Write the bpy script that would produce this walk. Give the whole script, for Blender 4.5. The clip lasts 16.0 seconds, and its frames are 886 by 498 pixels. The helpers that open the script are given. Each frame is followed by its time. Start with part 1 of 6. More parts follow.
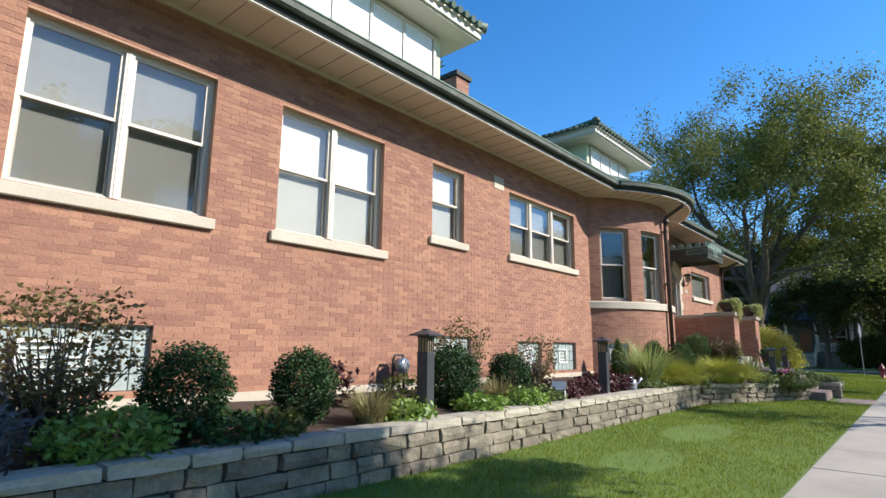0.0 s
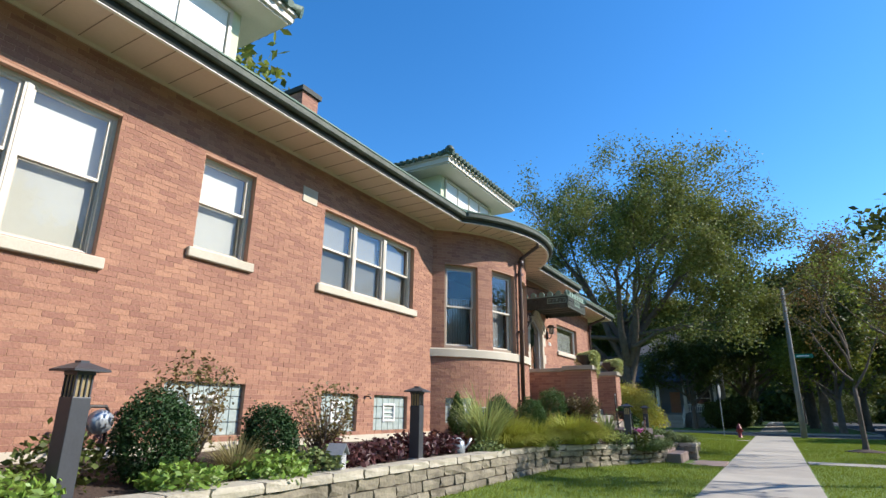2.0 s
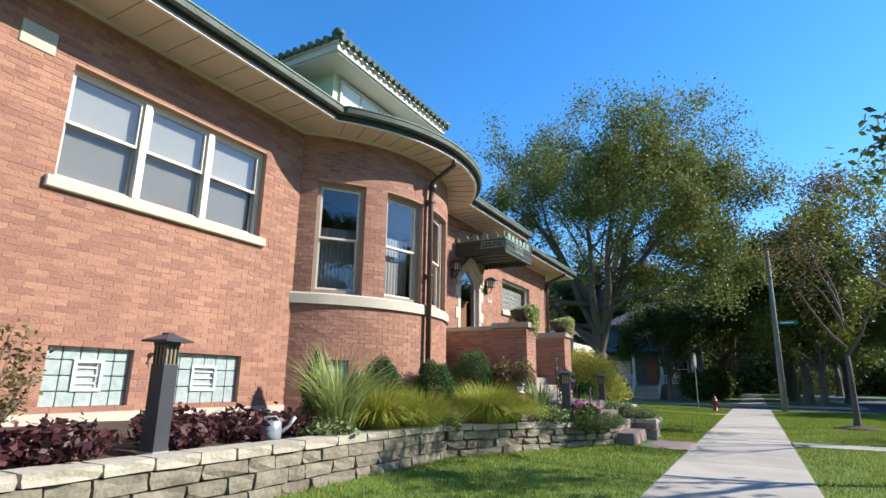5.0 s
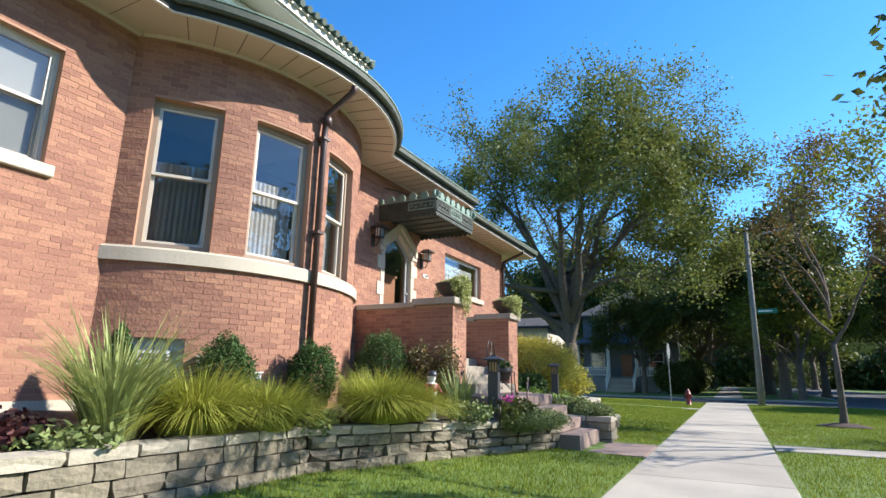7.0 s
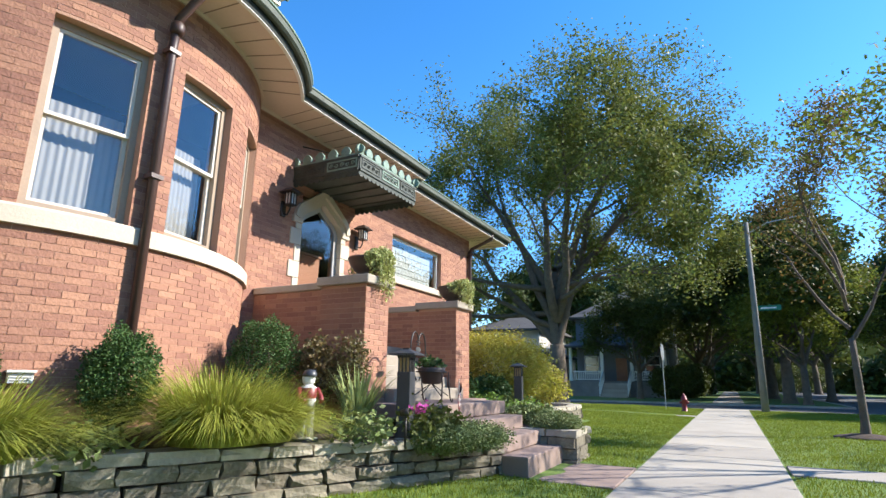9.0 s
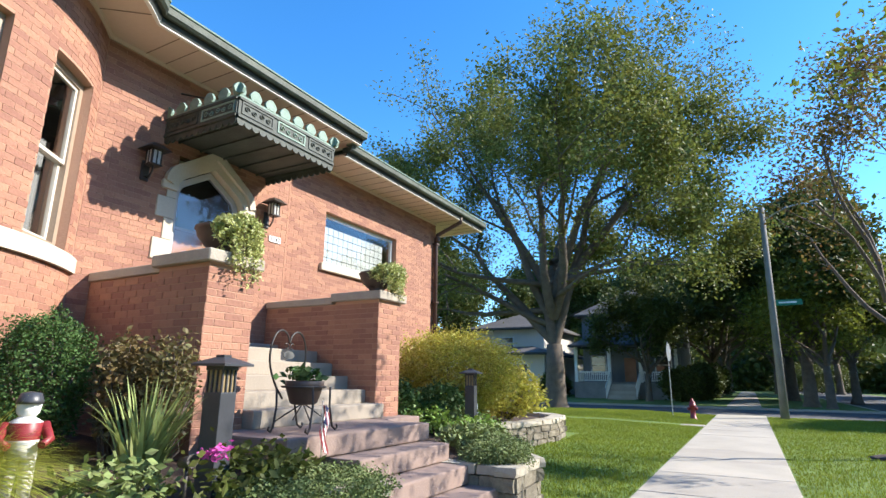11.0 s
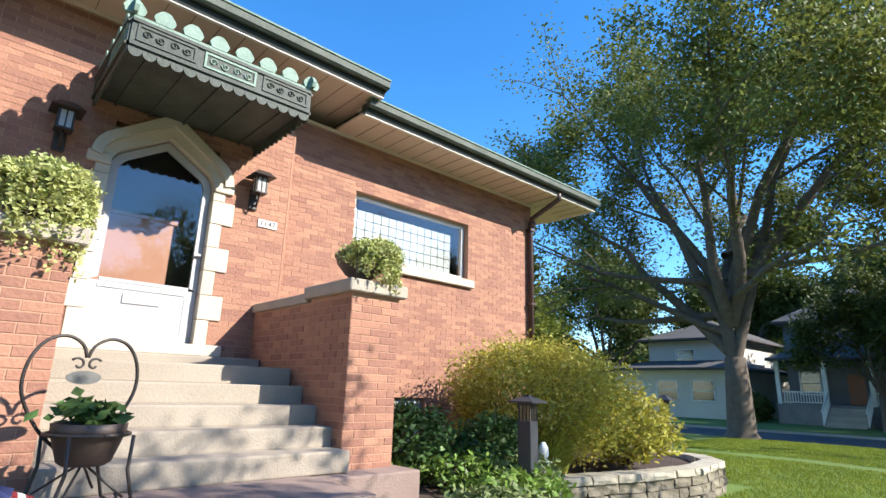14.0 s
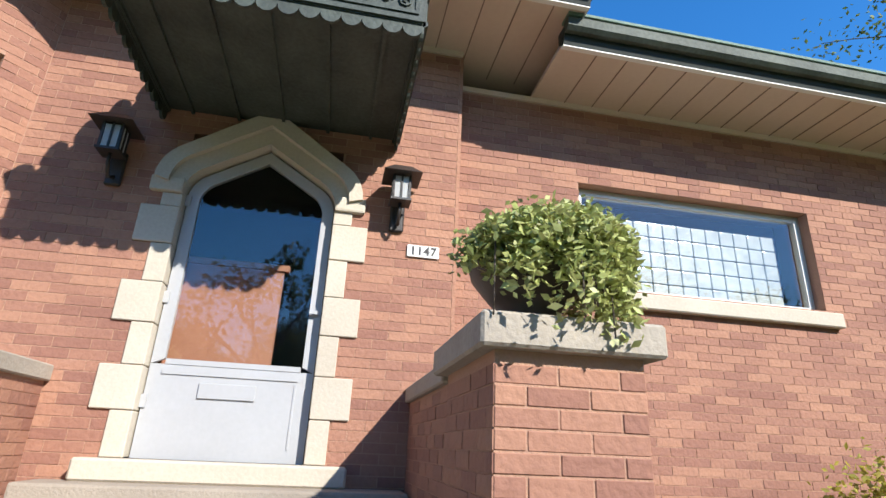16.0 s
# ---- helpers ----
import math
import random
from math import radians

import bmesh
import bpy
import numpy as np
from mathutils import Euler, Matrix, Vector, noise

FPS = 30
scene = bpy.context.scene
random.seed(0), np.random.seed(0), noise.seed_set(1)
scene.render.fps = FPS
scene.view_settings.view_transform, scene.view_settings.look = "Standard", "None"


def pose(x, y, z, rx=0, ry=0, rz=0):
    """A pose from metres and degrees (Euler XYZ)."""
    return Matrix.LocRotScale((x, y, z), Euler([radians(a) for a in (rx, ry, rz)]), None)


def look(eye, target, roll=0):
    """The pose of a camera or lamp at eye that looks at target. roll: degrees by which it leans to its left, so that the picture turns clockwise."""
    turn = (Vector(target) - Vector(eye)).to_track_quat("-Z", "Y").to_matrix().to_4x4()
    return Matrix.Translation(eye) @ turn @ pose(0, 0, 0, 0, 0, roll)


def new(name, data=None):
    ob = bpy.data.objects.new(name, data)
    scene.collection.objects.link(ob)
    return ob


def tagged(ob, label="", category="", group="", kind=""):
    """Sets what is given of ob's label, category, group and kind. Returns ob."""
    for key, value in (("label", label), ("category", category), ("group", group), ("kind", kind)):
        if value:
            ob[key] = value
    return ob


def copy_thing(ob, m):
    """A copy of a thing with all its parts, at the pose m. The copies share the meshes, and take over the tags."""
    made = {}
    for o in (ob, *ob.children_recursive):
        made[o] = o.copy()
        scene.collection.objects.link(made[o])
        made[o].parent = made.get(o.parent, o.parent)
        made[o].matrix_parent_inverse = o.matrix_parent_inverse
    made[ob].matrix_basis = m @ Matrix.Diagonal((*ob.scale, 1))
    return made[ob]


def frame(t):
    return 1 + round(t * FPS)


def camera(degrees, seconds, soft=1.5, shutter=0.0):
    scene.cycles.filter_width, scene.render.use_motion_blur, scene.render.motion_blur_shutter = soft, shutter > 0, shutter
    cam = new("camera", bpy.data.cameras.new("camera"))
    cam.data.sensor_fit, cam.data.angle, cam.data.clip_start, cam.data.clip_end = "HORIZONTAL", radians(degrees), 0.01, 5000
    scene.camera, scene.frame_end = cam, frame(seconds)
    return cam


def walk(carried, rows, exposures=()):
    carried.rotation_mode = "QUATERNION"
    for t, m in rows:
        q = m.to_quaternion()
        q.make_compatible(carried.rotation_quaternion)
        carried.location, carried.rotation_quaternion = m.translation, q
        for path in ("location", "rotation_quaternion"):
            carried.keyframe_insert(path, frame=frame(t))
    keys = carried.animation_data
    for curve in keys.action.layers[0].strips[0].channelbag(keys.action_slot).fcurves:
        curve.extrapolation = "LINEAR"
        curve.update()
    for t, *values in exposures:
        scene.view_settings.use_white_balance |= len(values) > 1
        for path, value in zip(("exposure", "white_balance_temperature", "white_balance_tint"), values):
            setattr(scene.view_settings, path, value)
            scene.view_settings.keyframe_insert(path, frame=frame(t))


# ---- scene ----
cam = camera(78.4, 16.0)
PATH = [
    (0, (0.109, -0.143, 1.506), (-1.185, 1.339, 1.862), 0.5),
    (0.5, (0.155, 0.541, 1.458), (-1.052, 2.089, 1.844), 0.6),
    (1, (0.245, 1.251, 1.412), (-0.826, 2.874, 1.88), 0.5),
    (1.5, (0.242, 2.004, 1.389), (-0.783, 3.636, 1.922), 0.5),
    (2, (0.219, 2.759, 1.364), (-0.759, 4.408, 1.934), 0.6),
    (2.5, (0.289, 3.488, 1.327), (-0.689, 5.136, 1.898), 0.4),
    (3, (0.227, 4.241, 1.334), (-0.729, 5.908, 1.889), 0.7),
    (3.5, (0.223, 4.968, 1.341), (-0.73, 6.638, 1.892), 0.6),
    (4, (0.177, 5.696, 1.338), (-0.785, 7.366, 1.872), 0.9),
    (4.2, (0.176, 5.967, 1.309), (-0.784, 7.644, 1.826), 0.9),
    (6.3, (0.193, 8.995, 1.304), (-0.728, 10.711, 1.757), 1.2),
    (6.5, (0.191, 9.292, 1.268), (-0.713, 11.017, 1.72), 1.2),
    (7, (0.198, 10.05, 1.262), (-0.706, 11.777, 1.713), 1.0),
    (7.5, (0.158, 10.787, 1.27), (-0.741, 12.515, 1.725), 1.0),
    (8, (0.214, 11.479, 1.251), (-0.686, 13.204, 1.716), 0.9),
    (8.5, (0.147, 12.194, 1.229), (-0.756, 13.918, 1.692), 0.9),
    (9, (0.18, 12.884, 1.221), (-0.719, 14.608, 1.691), 0.8),
    (9.5, (0.15, 13.591, 1.268), (-0.757, 15.31, 1.74), 0.8),
    (10, (0.225, 14.267, 1.274), (-0.687, 15.981, 1.755), 0.8),
    (10.2, (0.241, 14.543, 1.286), (-0.68, 16.251, 1.769), 0.5),
    (12.3, (0.435, 17.42, 1.651), (-0.561, 19.099, 2.086), 1.9),
    (12.5, (0.429, 17.665, 1.642), (-0.589, 19.328, 2.087), 1.8),
    (13, (0.348, 18.255, 1.655), (-0.77, 19.849, 2.11), 2.0),
    (13.5, (0.332, 18.832, 1.642), (-0.912, 20.318, 2.135), 1.8),
    (14, (0.195, 19.276, 1.654), (-1.237, 20.58, 2.154), 1.7),
    (14.5, (0.093, 19.616, 1.674), (-1.492, 20.729, 2.176), 1.4),
    (15, (-0.62, 20.545, 1.865), (-2.365, 21.36, 2.4), 1.4),
    (15.5, (-1.66, 21.21, 2.085), (-3.49, 21.766, 2.668), 2.0),
    (16, (-2.49, 21.69, 2.225), (-4.335, 22.03, 2.92), 2.6),
]
walk(cam, [(t, look(eye, target, roll)) for t, eye, target, roll in PATH], [(0.0, 0.68, 6150, 10), (4.0, 0.82, 6100, 10), (8.0, 1.1, 6150, 10), (13.5, 1.22, 6150, 10), (15.0, 0.98, 6050, 10), (16.0, 0.78, 5900, 10)])

# ---- light ----
world = bpy.data.worlds.new("world")
scene.world = world
world.use_nodes = True
wn = world.node_tree.nodes
sky = wn.new("ShaderNodeTexSky")
sky.sky_type = "NISHITA"
sky.sun_disc = False
sky.sun_elevation = radians(33.4)
sky.sun_rotation = radians(59)
sky.air_density, sky.dust_density, sky.ozone_density = 1.0, 0.15, 4.0
wn["Background"].inputs["Strength"].default_value = 0.15
hue = wn.new("ShaderNodeHueSaturation")
hue.inputs["Saturation"].default_value = 1.25
world.node_tree.links.new(sky.outputs["Color"], hue.inputs["Color"])
world.node_tree.links.new(hue.outputs["Color"], wn["Background"].inputs["Color"])
SUN_WAY = Vector((1.0, 0.6, 0.77)).normalized()
sun = new("sun", bpy.data.lights.new("sun", "SUN"))
sun.data.energy, sun.data.angle, sun.data.color = 4.95, radians(0.53), (1.0, 0.91, 0.78)
sun.matrix_world = look(SUN_WAY * 60, (0, 0, 0))


# ---- materials ----
def M(name, c1, c2=None, rough=0.7, s1=1.2, s2=25.0, bump=0.15, metal=0.0, vary=0.0, by="island", amount=1.0, spec=0.5, sheer=0.0):
    """A surface with stains (s1, per metre) and grain (s2), and a shade that differs from piece to piece."""
    m = bpy.data.materials.new(name)
    m.use_nodes = True
    nt = m.node_tree
    n, l = nt.nodes, nt.links
    p = n["Principled BSDF"]
    p.inputs["Roughness"].default_value = rough
    p.inputs["Metallic"].default_value = metal
    p.inputs["Specular IOR Level"].default_value = spec
    geo = n.new("ShaderNodeNewGeometry")
    a, b = n.new("ShaderNodeTexNoise"), n.new("ShaderNodeTexNoise")
    a.inputs["Scale"].default_value, a.inputs["Detail"].default_value = s1, 4
    b.inputs["Scale"].default_value, b.inputs["Detail"].default_value = s2, 3
    l.new(geo.outputs["Position"], a.inputs["Vector"])
    l.new(geo.outputs["Position"], b.inputs["Vector"])
    mean = n.new("ShaderNodeMath")
    mean.operation = "MULTIPLY_ADD"
    l.new(a.outputs["Fac"], mean.inputs[0])
    mean.inputs[1].default_value = 0.6
    half = n.new("ShaderNodeMath")
    half.operation = "MULTIPLY"
    half.inputs[1].default_value = 0.4
    l.new(b.outputs["Fac"], half.inputs[0])
    l.new(half.outputs[0], mean.inputs[2])
    ramp = n.new("ShaderNodeMapRange")
    ramp.inputs["From Min"].default_value, ramp.inputs["From Max"].default_value = 0.5 - 0.2 / amount, 0.5 + 0.2 / amount
    l.new(mean.outputs[0], ramp.inputs["Value"])
    mix = n.new("ShaderNodeMix")
    mix.data_type = "RGBA"
    mix.inputs["A"].default_value = (*c1, 1)
    mix.inputs["B"].default_value = (*(c2 or [x * 0.7 for x in c1]), 1)
    l.new(ramp.outputs["Result"], mix.inputs["Factor"])
    out = mix.outputs["Result"]
    if vary:
        hsv = n.new("ShaderNodeHueSaturation")
        rnd = geo.outputs["Random Per Island"]
        if by == "object":
            rnd = n.new("ShaderNodeObjectInfo").outputs["Random"]
        val = n.new("ShaderNodeMapRange")
        val.inputs["To Min"].default_value, val.inputs["To Max"].default_value = 1 - vary, 1 + vary
        l.new(rnd, val.inputs["Value"])
        hue = n.new("ShaderNodeMapRange")
        hue.inputs["To Min"].default_value, hue.inputs["To Max"].default_value = 0.5 - 0.03 * vary, 0.5 + 0.03 * vary
        l.new(rnd, hue.inputs["Value"])
        l.new(val.outputs["Result"], hsv.inputs["Value"])
        l.new(hue.outputs["Result"], hsv.inputs["Hue"])
        l.new(out, hsv.inputs["Color"])
        out = hsv.outputs["Color"]
    l.new(out, p.inputs["Base Color"])
    if bump:
        bp = n.new("ShaderNodeBump")
        bp.inputs["Strength"].default_value, bp.inputs["Distance"].default_value = bump, 0.02
        l.new(b.outputs["Fac"], bp.inputs["Height"])
        l.new(bp.outputs["Normal"], p.inputs["Normal"])
    if sheer:
        tr = n.new("ShaderNodeBsdfTranslucent")
        l.new(out, tr.inputs["Color"])
        ms = n.new("ShaderNodeMixShader")
        ms.inputs["Fac"].default_value = sheer
        l.new(p.outputs[0], ms.inputs[1])
        l.new(tr.outputs[0], ms.inputs[2])
        l.new(ms.outputs[0], n["Material Output"].inputs["Surface"])
    return m


def glassy(name, clear=1.0, tint=(1, 1, 1), ior=1.5, bumpy=0.0, gain=1.0):
    """Thin window glass: what lies behind it, and a mirror image by Fresnel."""
    m = bpy.data.materials.new(name)
    m.use_nodes = True
    n, l = m.node_tree.nodes, m.node_tree.links
    n.remove(n["Principled BSDF"])
    tr, gl, fr, ms = n.new("ShaderNodeBsdfTransparent"), n.new("ShaderNodeBsdfGlossy"), n.new("ShaderNodeFresnel"), n.new("ShaderNodeMixShader")
    tr.inputs["Color"].default_value = (*[clear * c for c in tint], 1)
    gl.inputs["Roughness"].default_value = 0.015
    fr.inputs["IOR"].default_value = ior
    up = n.new("ShaderNodeMath")
    up.operation = "MULTIPLY"
    up.use_clamp = True
    up.inputs[1].default_value = gain
    l.new(fr.outputs[0], up.inputs[0])
    l.new(up.outputs[0], ms.inputs["Fac"])
    l.new(tr.outputs[0], ms.inputs[1])
    l.new(gl.outputs[0], ms.inputs[2])
    l.new(ms.outputs[0], n["Material Output"].inputs["Surface"])
    if bumpy:
        tex, bp = n.new("ShaderNodeTexNoise"), n.new("ShaderNodeBump")
        tex.inputs["Scale"].default_value = 3.0
        bp.inputs["Strength"].default_value = bumpy
        bp.inputs["Distance"].default_value = 0.02
        l.new(tex.outputs["Fac"], bp.inputs["Height"])
        l.new(bp.outputs["Normal"], gl.inputs["Normal"])
    return m


BRICK = M("brick", (0.355, 0.176, 0.113), (0.265, 0.127, 0.084), 0.85, 0.7, 30, 0.4, vary=0.2)
BRICKOB = M("brick_loose", (0.355, 0.176, 0.113), (0.265, 0.127, 0.084), 0.85, 0.7, 30, 0.4, vary=0.2, by="object")
MORTAR = M("mortar", (0.45, 0.27, 0.18), (0.35, 0.195, 0.13), 0.95, 1.0, 60, 0.4)
LIME = M("limestone", (0.56, 0.50, 0.40), (0.44, 0.385, 0.30), 0.85, 1.5, 40, 0.15)
CAPSTONE = M("cap_limestone", (0.42, 0.37, 0.30), (0.30, 0.26, 0.21), 0.9, 3, 40, 0.3)
CREAM = M("cream_frame", (0.64, 0.58, 0.49), (0.56, 0.50, 0.42), 0.5, 2, 30, 0.05)
SOFFIT = M("soffit_board", (0.66, 0.54, 0.43), (0.60, 0.48, 0.38), 0.6, 0.8, 20, 0.05)
GUTTERGREEN = M("gutter_green", (0.10, 0.115, 0.085), (0.045, 0.055, 0.04), 0.7, 3, 30, 0.2, amount=1.5)
GUTTER = M("gutter_dark", (0.02, 0.024, 0.02), (0.035, 0.042, 0.035), 0.75, 2, 30, 0.1)
COPPER = M("green_copper", (0.13, 0.20, 0.155), (0.25, 0.34, 0.27), 0.7, 4, 40, 0.3)
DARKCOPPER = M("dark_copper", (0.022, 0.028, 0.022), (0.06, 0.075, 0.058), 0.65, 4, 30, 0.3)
BROWN = M("downspout_brown", (0.075, 0.04, 0.032), (0.05, 0.027, 0.023), 0.45, 3, 30, 0.1)
TILE = M("roof_tile", (0.05, 0.09, 0.06), (0.09, 0.12, 0.085), 0.6, 3, 30, 0.2, vary=0.3)
STUCCO = M("pale_green_stucco", (0.60, 0.62, 0.42), (0.5, 0.53, 0.36), 0.9, 1, 50, 0.3)
WHITE = M("white_paint", (0.80, 0.79, 0.75), (0.72, 0.71, 0.66), 0.5, 2, 30, 0.05)
BLIND = M("white_blind", (0.60, 0.60, 0.57), (0.53, 0.53, 0.50), 0.7, 1, 8, 0.03)
CONCRETE = M("sidewalk_concrete", (0.43, 0.385, 0.32), (0.31, 0.28, 0.235), 0.9, 0.9, 45, 0.35, amount=1.3, vary=0.09, by="object")
STEPCON = M("step_concrete", (0.36, 0.31, 0.245), (0.26, 0.22, 0.175), 0.9, 1.2, 50, 0.3)
PINKCON = M("pink_concrete", (0.30, 0.215, 0.175), (0.215, 0.155, 0.13), 0.9, 1.2, 50, 0.3)
ASPHALT = M("asphalt", (0.085, 0.085, 0.09), (0.06, 0.06, 0.065), 0.95, 0.4, 80, 0.3)
SOIL = M("mulch_soil", (0.075, 0.045, 0.03), (0.035, 0.022, 0.016), 0.95, 3, 40, 0.8)
TURF = M("turf", (0.12, 0.19, 0.025), (0.085, 0.135, 0.02), 0.95, 0.8, 30, 0.6, amount=1.2)
GRASS = M("grass_blade", (0.26, 0.30, 0.03), (0.15, 0.20, 0.02), 0.7, 0.7, 6, 0.0, vary=0.3, sheer=0.3, spec=0.3)
STONE = M("wall_stone", (0.265, 0.23, 0.165), (0.13, 0.112, 0.083), 0.95, 3.0, 25, 0.7, vary=0.16, by="object", amount=1.4)
STONECAP = M("cap_stone", (0.48, 0.43, 0.34), (0.30, 0.27, 0.21), 0.95, 3.0, 25, 0.6, vary=0.1, by="object")
BARK = M("bark", (0.16, 0.125, 0.095), (0.085, 0.065, 0.05), 0.95, 4, 30, 0.9)
LEAF = M("leaf", (0.12, 0.16, 0.034), (0.195, 0.19, 0.042), 0.6, 0.25, 4, 0.0, vary=0.4, sheer=0.35, spec=0.35, amount=1.2)
LEAFDARK = M("leaf_dark", (0.06, 0.088, 0.02), (0.11, 0.12, 0.025), 0.6, 0.2, 4, 0.0, vary=0.4, sheer=0.3, spec=0.3)
LEAFRED = M("leaf_red", (0.17, 0.06, 0.025), (0.16, 0.17, 0.04), 0.6, 0.6, 4, 0.0, vary=0.4, sheer=0.35, spec=0.3)
LEAFYEL = M("leaf_yellow_green", (0.21, 0.235, 0.035), (0.15, 0.18, 0.03), 0.6, 0.6, 4, 0.0, vary=0.4, sheer=0.4, spec=0.3)
YEW = M("yew_leaf", (0.022, 0.05, 0.016), (0.04, 0.085, 0.024), 0.6, 3, 10, 0.0, vary=0.5, sheer=0.2, spec=0.3)
POSTBLACK = M("lamp_black", (0.05, 0.053, 0.062), (0.035, 0.037, 0.043), 0.4, 4, 40, 0.05)
IRON = M("wrought_iron", (0.02, 0.017, 0.015), (0.04, 0.03, 0.024), 0.5, 8, 60, 0.2)
# near-black, so the shade of unlit rooms is in the colour
ROOMSHADE = M("room_shade", (0.05, 0.045, 0.04), (0.03, 0.028, 0.025), 0.9, 1, 5, 0)
GLASS = glassy("window_glass", 0.92, (0.97, 1, 0.98), 1.5, 0.02, 2.9)


# ---- mesh helpers ----
def bx(bm, x0, x1, y0, y1, z0, z1, m=None):
    vs = [bm.verts.new((x, y, z)) for x in (x0, x1) for y in (y0, y1) for z in (z0, z1)]
    if m is not None:
        for v in vs:
            v.co = m @ v.co
    for f in ((0, 1, 3, 2), (4, 6, 7, 5), (0, 4, 5, 1), (2, 3, 7, 6), (0, 2, 6, 4), (1, 5, 7, 3)):
        bm.faces.new([vs[i] for i in f])
    return vs


def tube(bm, pts, radii, sides=8, cap=True):
    """A round bar along points."""
    rings = []
    pts = [Vector(p) for p in pts]
    for i, p in enumerate(pts):
        d = (pts[min(i + 1, len(pts) - 1)] - pts[max(i - 1, 0)]).normalized()
        a = d.orthogonal().normalized() if i == 0 else (a - d * a.dot(d)).normalized()
        b = d.cross(a)
        r = radii[i] if hasattr(radii, "__len__") else radii
        rings.append([bm.verts.new(p + r * (math.cos(k * math.tau / sides) * a + math.sin(k * math.tau / sides) * b)) for k in range(sides)])
    for q, w in zip(rings, rings[1:]):
        for k in range(sides):
            bm.faces.new((q[k], q[(k + 1) % sides], w[(k + 1) % sides], w[k])).smooth = True
    if cap:
        bm.faces.new(rings[0][::-1])
        bm.faces.new(rings[-1])


def lathe(bm, profile, c=(0, 0, 0), sides=20):
    """A turned body from (radius, height) pairs."""
    rings = []
    for r, z in profile:
        rings.append([bm.verts.new((c[0] + r * math.cos(k * math.tau / sides), c[1] + r * math.sin(k * math.tau / sides), c[2] + z)) for k in range(sides)])
    for q, w in zip(rings, rings[1:]):
        for k in range(sides):
            bm.faces.new((q[k], q[(k + 1) % sides], w[(k + 1) % sides], w[k])).smooth = True
    bm.faces.new(rings[0][::-1])
    bm.faces.new(rings[-1])


def bevel(bm, w, seg=1):
    bmesh.ops.bevel(bm, geom=list(bm.edges), offset=w, segments=seg, affect="EDGES", profile=0.6)


def data(name, bm, mat):
    me = bpy.data.meshes.new(name)
    bmesh.ops.recalc_face_normals(bm, faces=bm.faces)
    bm.to_mesh(me)
    bm.free()
    me.materials.append(mat)
    return me


def part(name, bm, mat, parent=None, label="", m=None):
    """A bmesh as one object, under a thing or on its own."""
    ob = new(name, data(name, bm, mat))
    if parent is not None:
        ob.parent = parent
    if m is not None:
        ob.matrix_basis = m
    return tagged(ob, label)


def raw(name, verts, faces, mat, parent=None):
    me = bpy.data.meshes.new(name)
    me.from_pydata(verts, [], faces)
    me.update()
    me.materials.append(mat)
    ob = new(name, me)
    if parent is not None:
        ob.parent = parent
    return ob


def thing(name, label, category, m=None, group="", kind=""):
    ob = new(name)
    ob.empty_display_size = 0.1
    if m is not None:
        ob.matrix_basis = m
    return tagged(ob, label, category, group, kind)


def tri_cloud(name, v, mat, parent=None):
    """A mesh of loose triangles from an array of n x 3 corners."""
    v = np.asarray(v, dtype=np.float32).reshape(-1, 3)
    n = len(v) // 3
    me = bpy.data.meshes.new(name)
    me.vertices.add(3 * n)
    me.vertices.foreach_set("co", v.ravel())
    me.loops.add(3 * n)
    me.loops.foreach_set("vertex_index", np.arange(3 * n, dtype=np.int32))
    me.polygons.add(n)
    me.polygons.foreach_set("loop_start", np.arange(0, 3 * n, 3, dtype=np.int32))
    me.update(calc_edges=True)
    me.materials.append(mat)
    ob = new(name, me)
    if parent is not None:
        ob.parent = parent
    return ob


def leaves(rng, centres, size, spread=1.0, droop=0.0, per=1):
    """Leaf-shaped pairs of triangles round given centres."""
    c = np.repeat(np.asarray(centres), per, axis=0)
    n = len(c)
    c = c + rng.normal(0, spread, (n, 3))
    d = rng.normal(0, 1, (n, 3))
    d[:, 2] = d[:, 2] * 0.6 - droop
    d /= np.linalg.norm(d, axis=1)[:, None]
    s = rng.normal(0, 1, (n, 3))
    s -= d * (s * d).sum(1)[:, None]
    s /= np.linalg.norm(s, axis=1)[:, None]
    ln = size * rng.uniform(0.6, 1.3, (n, 1))
    a, b = c - d * ln * 0.5, c + d * ln * 0.5
    w = s * ln * 0.28
    return np.stack([a, c + w, b, a, b, c - w], axis=1).reshape(-1, 3)


# ---- house shell ----
SIDE_X, BAY_C, BAY_R = -6.78, (-8.82, 16.6), 3.27
ENTRY_X, FRONT_X = -6.73, -6.94
JOG_Y, END_Y, BAY_Y0, BAY_Y1 = 22.58, 28.35, 14.08, 19.11
BASE = 0.9


def on_x(x):
    return lambda u, d, z: (x + d, u, z)


def on_bay(u, d, z):
    a = u / BAY_R
    return (BAY_C[0] + (BAY_R + d) * math.cos(a), BAY_C[1] + (BAY_R + d) * math.sin(a), z)


def cells(u0, u1, z0, z1, holes, step=99.0):
    us = sorted({u0, u1, *[h[0] for h in holes], *[h[1] for h in holes]})
    fine = []
    for a, b in zip(us, us[1:]):
        k = max(1, math.ceil((b - a) / step))
        fine += [a + (b - a) * i / k for i in range(k)]
    fine.append(us[-1])
    zs = sorted({z0, z1, *[h[2] for h in holes], *[h[3] for h in holes]})
    for a, b in zip(fine, fine[1:]):
        for c, d in zip(zs, zs[1:]):
            um, zm = (a + b) / 2, (c + d) / 2
            if u0 <= a and b <= u1 and z0 <= c and d <= z1 and not any(h[0] < um < h[1] and h[2] < zm < h[3] for h in holes):
                yield a, b, c, d


